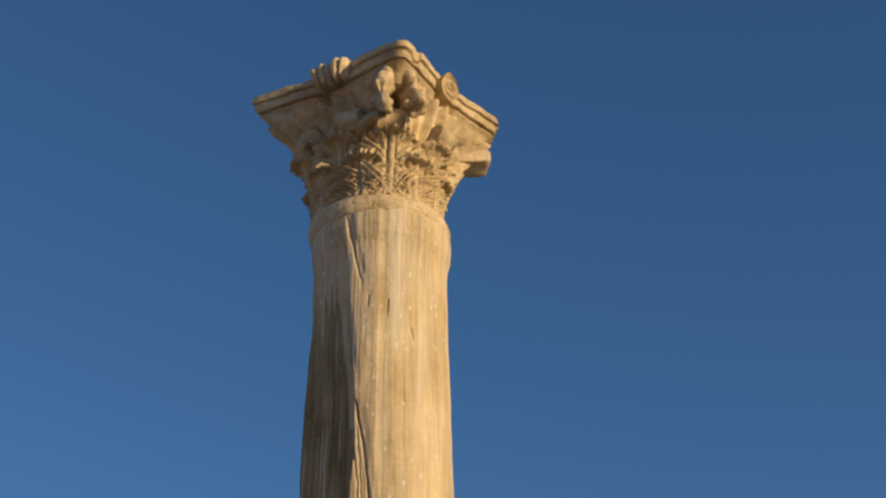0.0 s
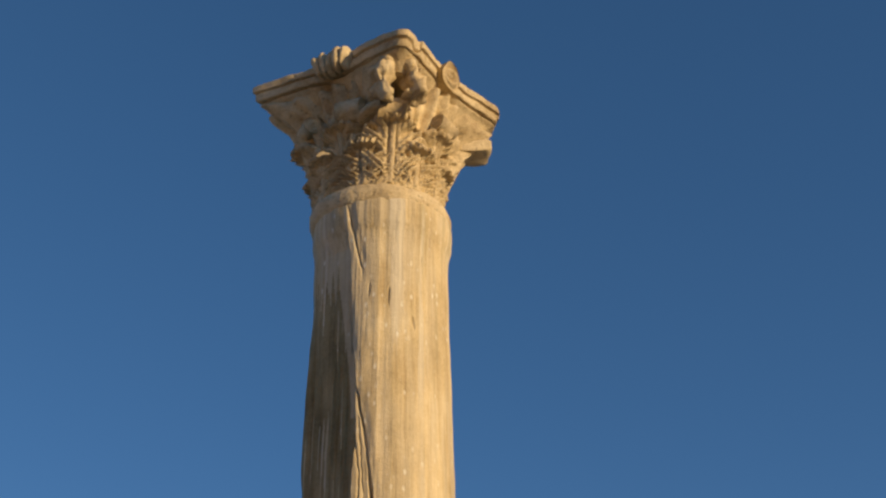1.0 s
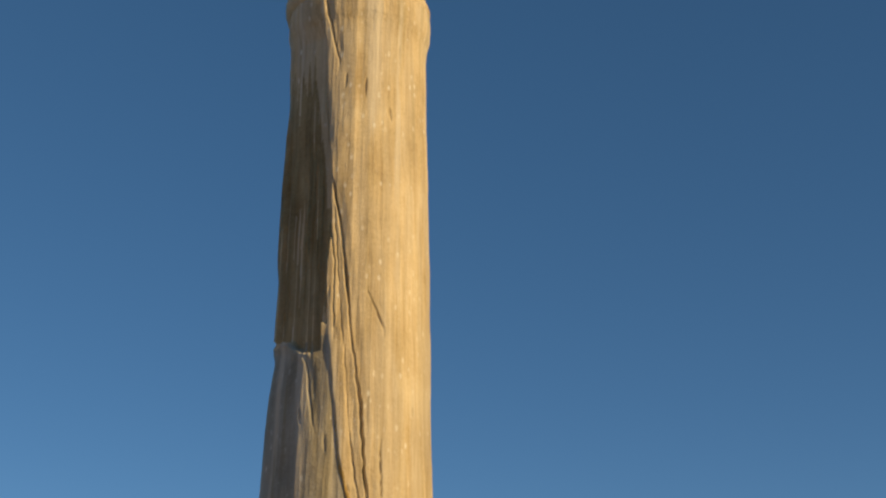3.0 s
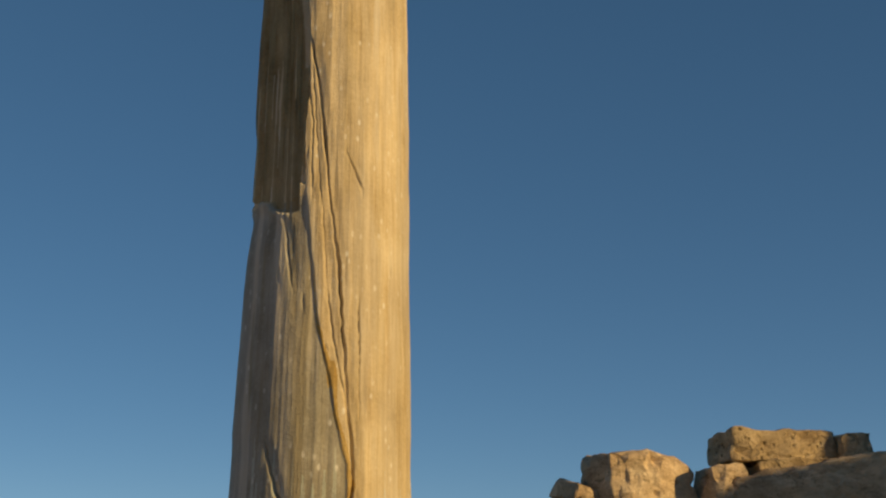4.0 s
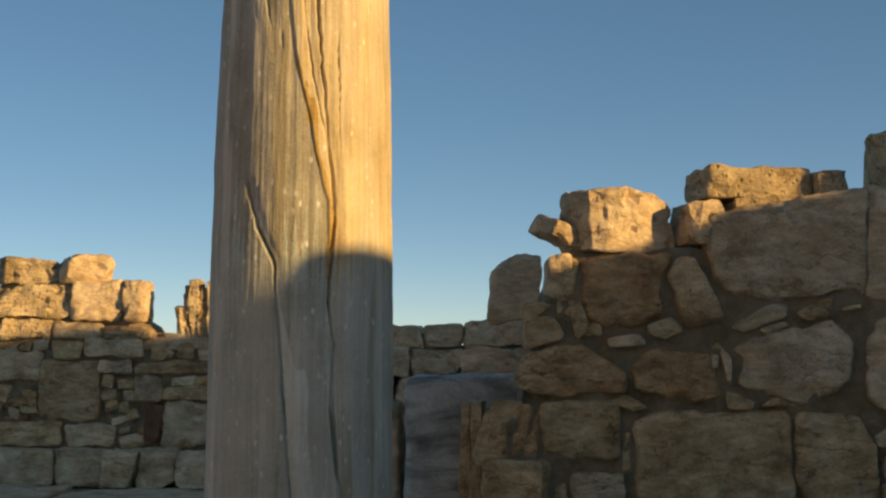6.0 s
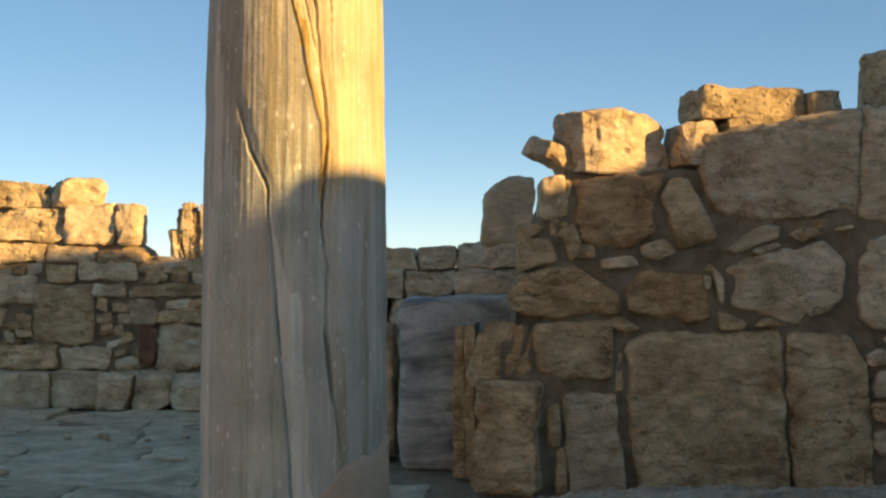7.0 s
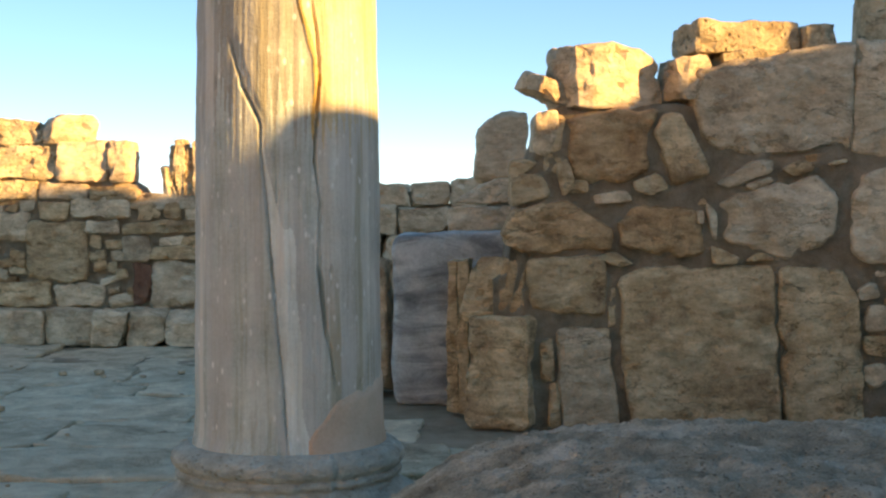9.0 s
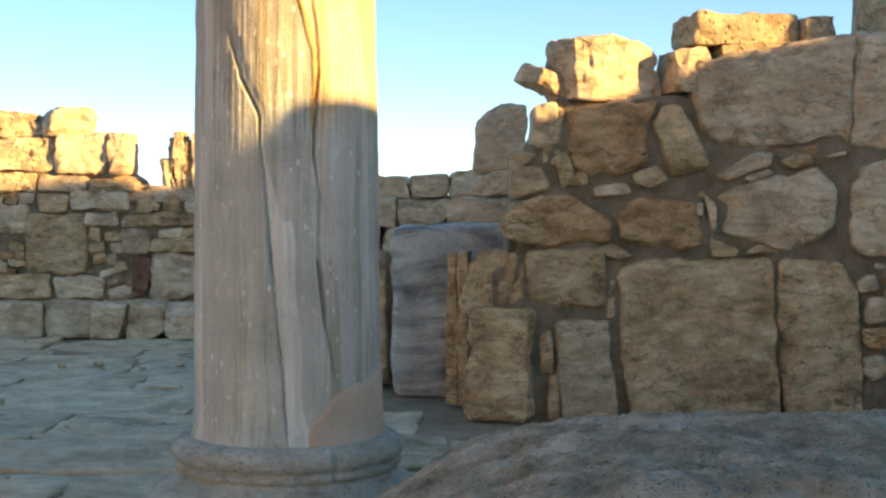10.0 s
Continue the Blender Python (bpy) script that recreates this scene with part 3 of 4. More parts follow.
# the marble changes to a greyer vein on one side of the long crack, edged with ochre, its colour also darkened to carry
# the grazing sun's falloff; the broken flake is darker brown
for m in (FLANK_SHADE_MARBLE, BROWN_MARBLE, OCHRE_VEIN, PALE_MARBLE, SHADE_DRAB_MARBLE, SHADE_ASH_MARBLE):
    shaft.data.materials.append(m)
kinds = []
for j in range(NV):
    z = 0.30 + 5.20 * (j + 0.5) / NV
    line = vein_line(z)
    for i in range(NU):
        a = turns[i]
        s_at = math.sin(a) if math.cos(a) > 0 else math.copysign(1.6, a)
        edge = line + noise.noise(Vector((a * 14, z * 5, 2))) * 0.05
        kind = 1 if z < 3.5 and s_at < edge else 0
        # below the cast shadow's edge, vein and cream switch to shade-toned copies
        if kind == 1 and z + 0.6 * noise.noise(Vector((a * 18, z * 0.5, 15))) < 2.0:
            kind = 6
        if kind == 0 and z + 0.45 * noise.noise(Vector((a * 22, z * 0.5, 8))) < 1.9:
            kind = 5
        if 1.7 < z < 3.1 and edge - 0.02 < s_at < edge + 0.075 * ease(1.7, 2.1, z) * ease(3.1, 2.6, z) * (0.6 + 0.9 * noise.noise(Vector((z * 4, 3, 1)))):
            kind = 3
        seam = lerp(CRACKS[1][0], z) + 0.01
        if z < 2.0 and seam < s_at < seam + 0.20 + 0.16 * noise.noise(Vector((z * 2.2, a * 5, 4))) - 0.3 * ease(1.4, 2.0, z):
            kind = 4
        # darker brown over most of the broken flake, ragged towards its top
        worn = flaked(a, z) > 0.5 and (z < 4.2 or s_at < -0.42 - 0.25 * ease(4.2, 5.2, z))
        if worn and z < 4.95 + 0.5 * noise.noise(Vector((a * 17, z * 0.4, 12))) and noise.noise(Vector((a * 26, z * 1.6, 6))) < 0.38:
            kind = 2
        kinds.append(kind)
kinds += [0] * (len(shaft.data.polygons) - len(kinds))
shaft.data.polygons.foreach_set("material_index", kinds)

# base: upper torus, fillet, hollow, ring, lower torus
BASE = [(0.0, 0.66), (0.015, 0.685), (0.05, 0.692), (0.085, 0.675), (0.10, 0.64), (0.115, 0.632), (0.125, 0.60), (0.15, 0.558), (0.185, 0.535), (0.197, 0.530),
        (0.20, 0.548), (0.232, 0.552), (0.236, 0.540), (0.244, 0.540), (0.25, 0.552), (0.275, 0.568), (0.305, 0.568), (0.335, 0.552), (0.352, 0.525), (0.358, 0.50), (0.36, 0.44)]


def base_place(i, j):
    a = math.tau * i / 320
    z, r = BASE[j]
    r += noise.fractal(Vector((math.sin(a) * 4, math.cos(a) * 4, z * 6)), 0.8, 2, 5) * 0.012 + noise.noise(Vector((math.sin(a) * 19, math.cos(a) * 19, z * 24))) * 0.005
    r -= 0.03 * ease(0.62, 0.8, noise.noise(Vector((math.sin(a) * 5, math.cos(a) * 5, z * 5 + 4)))) * ease(0.19, 0.26, z)
    if z > 0.19:
        r -= 0.025 * ease(0.05, 0.0, abs(a - (math.tau + 0.41) % math.tau))
    return round_at(r, a, z)


part("base", grid_bm(320, len(BASE) - 1, base_place, wrap=True, closed=True), BASE_MARBLE, column, "grey moulded column base with a worn upper ring")


# repair mortar at the foot of the shaft
def patch_place(i, j):
    phi = 0.16 + 1.9 * i / 48
    top = lerp([(0.16, 0.40), (0.3, 0.50), (0.55, 0.62), (0.9, 0.66), (1.6, 0.74), (2.06, 0.5)], phi) + noise.noise(Vector((phi * 7, 0, 2))) * 0.03
    z = 0.345 + (top - 0.345) * j / 14
    rim = min(1, i / 2, (48 - i) / 2, (14 - j) / 2)
    return round_at(lerp(PROFILE, z) - 0.012 + 0.024 * rim + noise.noise(Vector((phi * 6, z * 8, 0))) * 0.003, phi, z)


part("mortar_patch", grid_bm(48, 14, patch_place), PATCH, column, "smooth pinkish repair mortar")

# ---- the capital ----
CORNER = radians(8.0)


def horn(a):
    """1 at the four horns of the abacus, 0 in the middle of its sides; and the number of the horn."""
    b = (a - CORNER + math.pi / 4) % (math.pi / 2) - math.pi / 4
    return 1 - abs(b) / (math.pi / 4)


def abacus_reach(a):
    """How far the abacus reaches at the angle a: four blunt horns and hollow sides."""
    b = (a - CORNER + math.pi / 4) % (math.pi / 2) - math.pi / 4
    flat = 0.765 * math.cos(math.pi / 4) / math.cos(math.pi / 4 - abs(b))
    hollow = 0.065 * math.sin(math.pi * min(1, abs(b) / (math.pi / 4)) / 2)
    return min(0.76 if a % math.tau < 0.5 else 0.725 if 0.9 < a % math.tau < 2.5 else 0.785, flat * 1.03 - hollow)


BELL_SIDE = [(5.44, 0.375), (5.465, 0.394), (5.49, 0.404), (5.53, 0.404), (5.555, 0.394), (5.57, 0.375), (5.60, 0.355), (5.75, 0.35), (5.95, 0.37), (6.10, 0.41), (6.18, 0.45), (6.23, 0.46)]
BELL_HORN = [(5.44, 0.375), (5.57, 0.378), (5.65, 0.37), (5.80, 0.39), (5.95, 0.45), (6.08, 0.53), (6.16, 0.61), (6.20, 0.66), (6.23, 0.66)]
ZB = [5.44, 5.465, 5.49, 5.53, 5.555, 5.57] + [5.60 + 0.63 * k / 30 for k in range(31)]


def bell_place(i, j):
    a = math.tau * i / 256
    z = ZB[j]
    side = lerp(BELL_SIDE, z)
    h = ease(0.35, 0.95, horn(a)) if z > 5.57 else 0
    r = side + (max(side, lerp(BELL_HORN, z)) - side) * h
    p = Vector((math.sin(a) * 5, math.cos(a) * 5, z * 6))
    if z < 5.575:
        r += noise.fractal(p, 0.8, 2, 4) * 0.006
        r -= 0.03 * ease(0.5, 0.7, noise.noise(p * 0.8 + Vector((9, 0, 0)))) * ease(5.44, 5.5, z)
    else:
        r += noise.fractal(p, 0.8, 2, 4) * 0.028 + noise.noise(p * 3.1) * 0.012
        # upright stems and drilled hollows
        r += 0.022 * math.cos(a * 28 + 1.5 * math.sin(z * 9)) * ease(5.75, 5.95, z)
        r -= 0.07 * ease(0.35, 0.6, noise.noise(p * 1.7 + Vector((4, 2, 0)))) * ease(5.8, 6.0, z)
        # the scroll under the near horn is broken out
        b = (a + math.pi) % math.tau - math.pi - CORNER
        rag = noise.noise(Vector((z * 16, 2.0, b * 9))) * 0.05
        r -= 0.34 * ease(0.11, 0.08, abs(b + 0.03) + rag) * ease(6.05, 6.07, z) * ease(6.18, 6.16, z + rag)
    return round_at(r, a, z)


capital = part("capital", grid_bm(256, len(ZB) - 1, bell_place, wrap=True, closed=True), CAPITAL_STONE, column, "carved Corinthian capital with broken acanthus leaves")

ABACUS = [(6.165, 0.70), (6.17, 0.79), (6.185, 0.82), (6.215, 0.855), (6.245, 0.90), (6.258, 0.935), (6.266, 0.94), (6.270, 0.885), (6.286, 0.88), (6.290, 0.955), (6.296, 0.965), (6.335, 0.972), (6.340, 0.955), (6.347, 0.955), (6.352, 0.995), (6.39, 1.0), (6.396, 0.985), (6.40, 0.9), (6.40, 0.5)]


def abacus_place(i, j):
    a = math.tau * i / 320
    z, k = ABACUS[j]
    r = abacus_reach(a) * k
    p = Vector((math.sin(a) * 3.2, math.cos(a) * 3.2, z * 5))
    r += noise.fractal(p * 1.3, 0.8, 2, 4) * 0.012
    bite = ease(0.38, 0.6, noise.noise(p * 1.6 + Vector((3, 1, 8))))
    r -= 0.035 * bite
    z -= 0.012 * bite * ease(5, 9, j)
    b = (a + math.pi) % math.tau - math.pi - CORNER
    z -= 0.035 * ease(0.22, 0.0, abs(b)) * ease(4, 11, j)
    r += noise.noise(p * 7) * 0.005
    return round_at(r, a, z + noise.noise(p * 1.7) * 0.006 + noise.noise(p * 9) * 0.003)


part("abacus", grid_bm(320, len(ABACUS) - 1, abacus_place, wrap=True, closed=True), CAPITAL_STONE, capital, "moulded abacus with hollow sides and broken horns", crease=32)


def leaf_bm(height, width, curl, seed, stand=0.03):
    """An acanthus leaf on the bell: ribbed, deeply cut lobes, the tip rolled outwards. x across, y outwards, z up."""
    rnd = random.Random(seed)
    off = rnd.uniform(0, 50)
    nu, nv = 44, 48

    def place(i, j, back=0.0):
        s, t = i / nu * 2 - 1, j / nv
        side = abs(s)
        # fingers run up and outwards from the stem, in three or four lobes with drilled eyes between them
        lobe = (t * 3.6 - side * 0.9) % 1.0
        notch = ease(0.16, 0.0, min(lobe, 1 - lobe))
        half = width / 2 * (0.78 + 0.26 * math.sin(math.pi * min(1, t * 0.7 + 0.1)) - 0.45 * ease(0.72, 1.0, t)) * (1 - 0.12 * notch)
        x = s * half
        bend = ease(0.5, 1.0, t)
        z = height * (t - 0.08 * bend ** 2)
        y = stand + 0.10 * height * t ** 2 + curl * bend
        tip = math.exp(-((t - 0.90) / 0.09) ** 2) * max(0.0, 1 - s * s)
        y += 0.045 * tip
        z -= 0.025 * tip
        finger = abs(math.cos(math.pi * (t * 9.6 - side * (4.8 - 2.0 * t) + 0.35 * noise.noise(Vector((s * 4, t * 5, off)))))) ** 0.7
        stem = ease(0.16, 0.06, side)
        y += 0.006 * stem - 0.030 * ease(0.05, 0.0, abs(side - 0.13)) * ease(0.05, 0.2, t)
        y += (0.050 * finger - 0.026) * ease(0.2, 0.35, side) * ease(0.0, 0.1, t)
        y -= 0.11 * notch * ease(0.25, 0.45, side) * ease(1.0, 0.8, side) * ease(0.05, 0.2, t)
        y += -x * x / 0.70 - 0.012 * s * s + noise.noise(Vector((x * 22, z * 22, off))) * 0.010
        z -= 0.03 * height * s * s
        y -= back
        return Vector((x, y, z))

    bm = bmesh.new()
    fr = [[bm.verts.new(place(i, j)) for i in range(nu + 1)] for j in range(nv + 1)]
    bk = [[bm.verts.new(place(i, j, 0.06 + 0.01 * (j == 0))) for i in range(nu + 1)] for j in range(nv + 1)]
    for j in range(nv):
        for i in range(nu):
            bm.faces.new((fr[j][i], fr[j][i + 1], fr[j + 1][i + 1], fr[j + 1][i]))
            bm.faces.new((bk[j][i], bk[j + 1][i], bk[j + 1][i + 1], bk[j][i + 1]))
        bm.faces.new((fr[j][0], fr[j + 1][0], bk[j + 1][0], bk[j][0]))
        bm.faces.new((fr[j][nu], bk[j][nu], bk[j + 1][nu], fr[j + 1][nu]))
    for i in range(nu):
        bm.faces.new((fr[0][i], bk[0][i], bk[0][i + 1], fr[0][i + 1]))
        bm.faces.new((fr[nv][i], fr[nv][i + 1], bk[nv][i + 1], bk[nv][i]))
    return bm


def on_bell(phi, r, z, lean=0.0):
    """The frame of a carving at the bell: x along the ring, y outwards, z up."""
    out = round_at(1, phi, 0)
    along = Vector((0, 0, 1)).cross(out)
    m = Matrix((along, out, (0, 0, 1))).transposed().to_4x4()
    m.translation = round_at(r, phi, z)
    return m @ Matrix.Rotation(radians(lean), 4, "X")


leaf_meshes = [mesh_of(leaf_bm(0.31, 0.32, 0.012, 31 + k, stand=0.035), "leaf", CAPITAL_STONE) for k in range(3)]
tall_meshes = [mesh_of(leaf_bm(0.48, 0.33, 0.03, 51 + k, stand=0.015), "leaf", CAPITAL_STONE) for k in range(3)]
for k in range(8):
    a = CORNER + math.tau * (k + 0.5) / 8
    ob = part("leaf", leaf_meshes[k % 3], None, capital)
    ob.matrix_local = on_bell(a, 0.315 if k in (1, 2) else 0.345, 5.565)
    b = CORNER + math.tau * k / 8
    ob = part("leaf", tall_meshes[k % 3], None, capital)
    ob.matrix_local = on_bell(b, 0.30 if k == 2 else 0.352 if k % 2 else 0.362, 5.575, 0 if k % 2 else -6)


def scroll_bm(seed, size, thick, depth_of=0.008):
    """A worn scroll, seen end on along x, with a sunk spiral on both ends."""
    bm = bmesh.new()
    off = Vector((seed * 3.7, seed * 1.3, 0))
    na, nr = 40, 9
    ends = []
    for side in (-1, 1):
        rows = []
        for q in range(nr + 1):
            r = size * (0.06 + 0.94 * q / nr)
            row = []
            for m in range(na):
                a = math.tau * m / na
                groove = 0.5 + 0.5 * math.cos(math.tau * (r / size * 1.7 - side * a / math.tau))
                p = Vector((side * (thick / 2 - depth_of * groove + 0.006 * q / nr), r * math.cos(a), r * math.sin(a)))
                p += noise.noise_vector(p * 16 + off) * 0.010
                row.append(bm.verts.new(p))
            rows.append(row)
        for q in range(nr):
            for m in range(na):
                f = (rows[q][m], rows[q][(m + 1) % na], rows[q + 1][(m + 1) % na], rows[q + 1][m])
                bm.faces.new(f if side > 0 else f[::-1])
        bm.faces.new(rows[0][::-1] if side > 0 else rows[0])
        ends.append(rows[-1])
    for m in range(na):
        bm.faces.new((ends[0][m], ends[0][(m + 1) % na], ends[1][(m + 1) % na], ends[1][m]))
    return bm


for k in range(4):
    a = CORNER + math.tau * k / 4
    if k in (1, 2):
        # the near horn has lost its scroll
        ob = part("volute", scroll_bm(k, 0.06, 0.13), CAPITAL_STONE, capital, "worn scroll under a horn of the abacus")
        ob.matrix_local = on_bell(a, 0.58, 6.12)
    # rolled flower in the middle of each hollow side
    if k == 3:
        # an upright flower of five fanned petals
        flower = None
        for n in range(5):
            pet = block_bm(0.050, 0.11, 0.165 - 0.014 * abs(n - 2), 700 + n, n=12, hard=2.6, rough=0.008, skew=0.1, lumps=9)
            ob = part("petal" if flower else "fleuron", pet, CAPITAL_STONE, flower or capital, "" if flower else "worn upright flower in the middle of the abacus")
            turn_to = Matrix.Translation((0.044 * (n - 2), 0, 0)) @ Matrix.Rotation(radians(7 * (n - 2)), 4, "Y") @ Matrix.Rotation(radians(-10), 4, "X")
            where_on = on_bell(a + math.pi / 4 + radians(3.0), 0.53, 6.335) @ turn_to
            if flower:
                ob.matrix_local = first.inverted() @ where_on
            else:
                ob.matrix_local = where_on
                flower, first = ob, where_on
        continue
    ob = part("fleuron", scroll_bm(k + 7, 0.082, 0.15, 0.034 if k == 0 else 0.02), CAPITAL_STONE, capital, "worn rolled flower in the middle of the abacus")
    ob.matrix_local = on_bell(a + (radians(39.0) if k == 0 else math.pi / 4 + (radians(4.0) if k == 3 else 0)), 0.475, 6.325) @ Matrix.Rotation(radians(88), 4, "Z")
# what is left of the near scroll: two upright flanks and curled leaf tips below
for side, high in ((-1, 0.20), (1, 0.25)):
    fl = block_bm(0.06, 0.15, high, 95 + side, n=14, hard=3.5, rough=0.032, skew=0.25, lumps=12, chips=4)
    ob = part("broken_volute", fl, CAPITAL_STONE, capital, "broken flank of a lost scroll")
    ob.matrix_local = on_bell(CORNER + side * 0.15, 0.575, 6.10) @ Matrix.Rotation(radians(-14), 4, "X") @ Matrix.Rotation(radians(side * 9), 4, "Y")
for phi, r, z, size in ((CORNER - 0.03, 0.50, 5.99, 0.062), (radians(-24), 0.44, 6.03, 0.068), (radians(-70), 0.46, 6.05, 0.05), (radians(52), 0.45, 6.02, 0.05)):
    ob = part("leaf_curl", scroll_bm(phi * 9, size, 0.15), CAPITAL_STONE, capital)
    ob.matrix_local = on_bell(phi, r, z)
# the lower lip of the near scroll overhangs the leaves


def lip_place(i, j):
    k = i / 40
    phi = CORNER - 0.50 + 0.78 * k
    z, r = [(6.04, 0.36), (6.04, 0.49), (6.02, 0.54), (5.985, 0.555), (5.965, 0.545), (5.96, 0.48), (5.96, 0.36)][j]
    swell = math.sin(math.pi * min(1, max(0, k))) ** 0.4
    p = Vector((phi * 6, z * 9, 3))
    return round_at(0.36 + (r - 0.36) * swell + noise.noise(p * 2) * 0.012 + noise.noise(p * 6) * 0.005, phi, z + 0.03 * (k - 0.4) + noise.noise(p) * 0.012)


part("scroll_lip", grid_bm(40, 6, lip_place), CAPITAL_STONE, capital, "worn lower lip of the near scroll")
# a broken slab of the lost scroll juts out under the right horn
sb = block_bm(0.16, 0.30, 0.075, 91, n=10, hard=12, rough=0.01, skew=0.15, chips=6)
ob = part("broken_scroll", sb, CAPITAL_STONE, capital, crease=34)
ob.matrix_local = on_bell(CORNER + math.pi / 2, 0.505, 6.08) @ Matrix.Rotation(radians(10), 4, "X")

# ---- wall on the right of the court ----
wall_right = thing("wall_right", "ruined wall of large brown limestone blocks and rubble", "wall", kind="structure")
FRONT = 9.4


def right_top(x):
    return lerp([(0.2, 0.9), (0.45, 1.1), (0.55, 1.75), (0.72, 2.16), (1.45, 2.20), (1.7, 2.2), (1.9, 2.46), (2.7, 2.52), (4.6, 2.52)], x)


CROWN = [(0.77, 2.18, 1.43, 2.63), (0.56, 2.26, 0.86, 2.38), (1.54, 2.24, 1.86, 2.52), (1.65, 2.555, 2.41, 2.77), (2.44, 2.57, 2.67, 2.765), (1.88, 2.45, 2.38, 2.57)]
core("core", wall_right, 0.34, 4.6, FRONT + 0.06, FRONT + 1.15, right_top, 3)
for n, box in enumerate(CROWN):
    ob = stone(None, *box, FRONT + (0.03, 0.05, 0.0, 0.08, 0.10, 0.06)[n], (0.44, 0.3, 0.45, 0.45, 0.45, 0.6)[n], PITTED if n in (3, 4, 5) else GREY_STONE, hard=6.0 if n in (0, 1, 2) else 9.0, rough=0.020, n=14, true=n in (3, 4, 5), turn=(25, 30, 14, 14, 10, 4)[n], tilt=(0, 22, 0, 0, 0, -6)[n], name="loose_block")
    tagged(ob, ("large sunlit limestone boulder lying on the wall", "small worn stone wedged under a boulder", "squared sunlit limestone block on the wall", "long flat pitted limestone slab on the wall", "short pitted block at the end of a slab", "thin flat stone bedding the slab above")[n], "stone block", "loose blocks on the wall")
ashlar(wall_right, [(1.71, 2.44), (2.26, 2.54), (2.8, 2.63), (2.78, 1.88), (2.62, 1.92), (2.38, 1.87), (1.93, 1.85), (1.78, 1.96), (1.67, 2.27)], FRONT, 0.45, GREY_STONE, rag=1.0)
ashlar(wall_right, [(2.795, 2.63), (3.27, 2.66), (3.27, 1.85), (2.96, 1.85), (2.77, 1.87)], FRONT + 0.012, 0.45, GREY_STONE, rag=1.0)
ashlar(wall_right, [(1.42, 2.02), (1.5, 2.14), (1.62, 2.15), (1.82, 1.76), (1.79, 1.7), (1.56, 1.64)], FRONT, 0.45, LIMESTONE, rag=0.8)
ashlar(wall_right, [(0.82, 2.11), (1.23, 2.18), (1.47, 2.16), (1.4, 2.01), (1.4, 1.76), (1.31, 1.7), (0.96, 1.66), (0.87, 1.74)], FRONT, 0.45, OCHRE_STONE, rag=1.2)
ashlar(wall_right, [(1.29, 1.68), (1.46, 1.74), (1.54, 1.64), (1.41, 1.58), (1.3, 1.62)], FRONT, 0.45, LIMESTONE, rag=0.6)
ashlar(wall_right, [(1.02, 1.59), (1.25, 1.62), (1.29, 1.54), (1.04, 1.52)], FRONT, 0.45, GREY_STONE, rag=0.6)
ashlar(wall_right, [(1.86, 1.67), (2.12, 1.82), (2.24, 1.82), (2.23, 1.73), (1.95, 1.63)], FRONT, 0.45, GREY_STONE, rag=0.7)
ashlar(wall_right, [(2.04, 1.65), (2.22, 1.71), (2.25, 1.68), (2.11, 1.61)], FRONT, 0.45, GREY_STONE, rag=0.5)
ashlar(wall_right, [(2.3, 1.76), (2.4, 1.82), (2.53, 1.8), (2.52, 1.74), (2.38, 1.71)], FRONT, 0.45, LIMESTONE, rag=0.6)
ashlar(wall_right, [(2.62, 1.8), (2.74, 1.83), (2.74, 1.8), (2.63, 1.78)], FRONT, 0.45, LIMESTONE, rag=0.4)
ashlar(wall_right, [(1.18, 1.4), (1.31, 1.5), (1.59, 1.52), (1.71, 1.49), (1.8, 1.31), (1.79, 1.17), (1.57, 1.14), (1.22, 1.24)], FRONT, 0.45, OCHRE_STONE, rag=1.2)
ashlar(wall_right, [(1.88, 1.52), (1.95, 1.59), (2.26, 1.67), (2.53, 1.71), (2.68, 1.59), (2.67, 1.31), (2.4, 1.13), (2.17, 1.19), (1.93, 1.26)], FRONT, 0.45, GREY_STONE, rag=1.0)
ashlar(wall_right, [(1.78, 1.54), (1.86, 1.47), (1.86, 1.28), (1.83, 1.29)], FRONT, 0.45, GREY_STONE, rag=0.5)
ashlar(wall_right, [(1.72, 1.48), (1.77, 1.48), (1.77, 1.39), (1.73, 1.39)], FRONT, 0.45, GREY_STONE, rag=0.4)
ashlar(wall_right, [(1.82, 1.24), (1.88, 1.22), (2.02, 1.16), (1.99, 1.11), (1.83, 1.11)], FRONT, 0.45, LIMESTONE, rag=0.6)
ashlar(wall_right, [(2.05, 1.13), (2.15, 1.2), (2.31, 1.14)], FRONT, 0.45, LIMESTONE, rag=0.5)
ashlar(wall_right, [(2.77, 1.31), (2.78, 1.56), (2.85, 1.74), (3.07, 1.78), (3.27, 1.76), (3.27, 1.11), (2.8, 1.13)], FRONT, 0.45, GREY_STONE, rag=1.0)
ashlar(wall_right, [(1.03, 1.16), (1.15, 1.21), (1.3, 1.12), (1.19, 1.09)], FRONT, 0.45, LIMESTONE, rag=0.5)
ashlar(wall_right, [(0.4, 1.36), (0.46, 1.49), (0.81, 1.55), (0.95, 1.5), (1.16, 1.34), (1.12, 1.22), (0.55, 1.19), (0.42, 1.27)], FRONT, 0.45, OCHRE_STONE, rag=1.2)
ashlar(wall_right, [(0.46, 1.72), (0.67, 1.74), (0.74, 1.58), (0.46, 1.5)], FRONT, 0.45, LIMESTONE, rag=0.8)
ashlar(wall_right, [(0.62, 2.15), (0.78, 2.17), (0.78, 2.03), (0.72, 1.84), (0.61, 1.88)], FRONT, 0.45, GREY_STONE, rag=0.7)
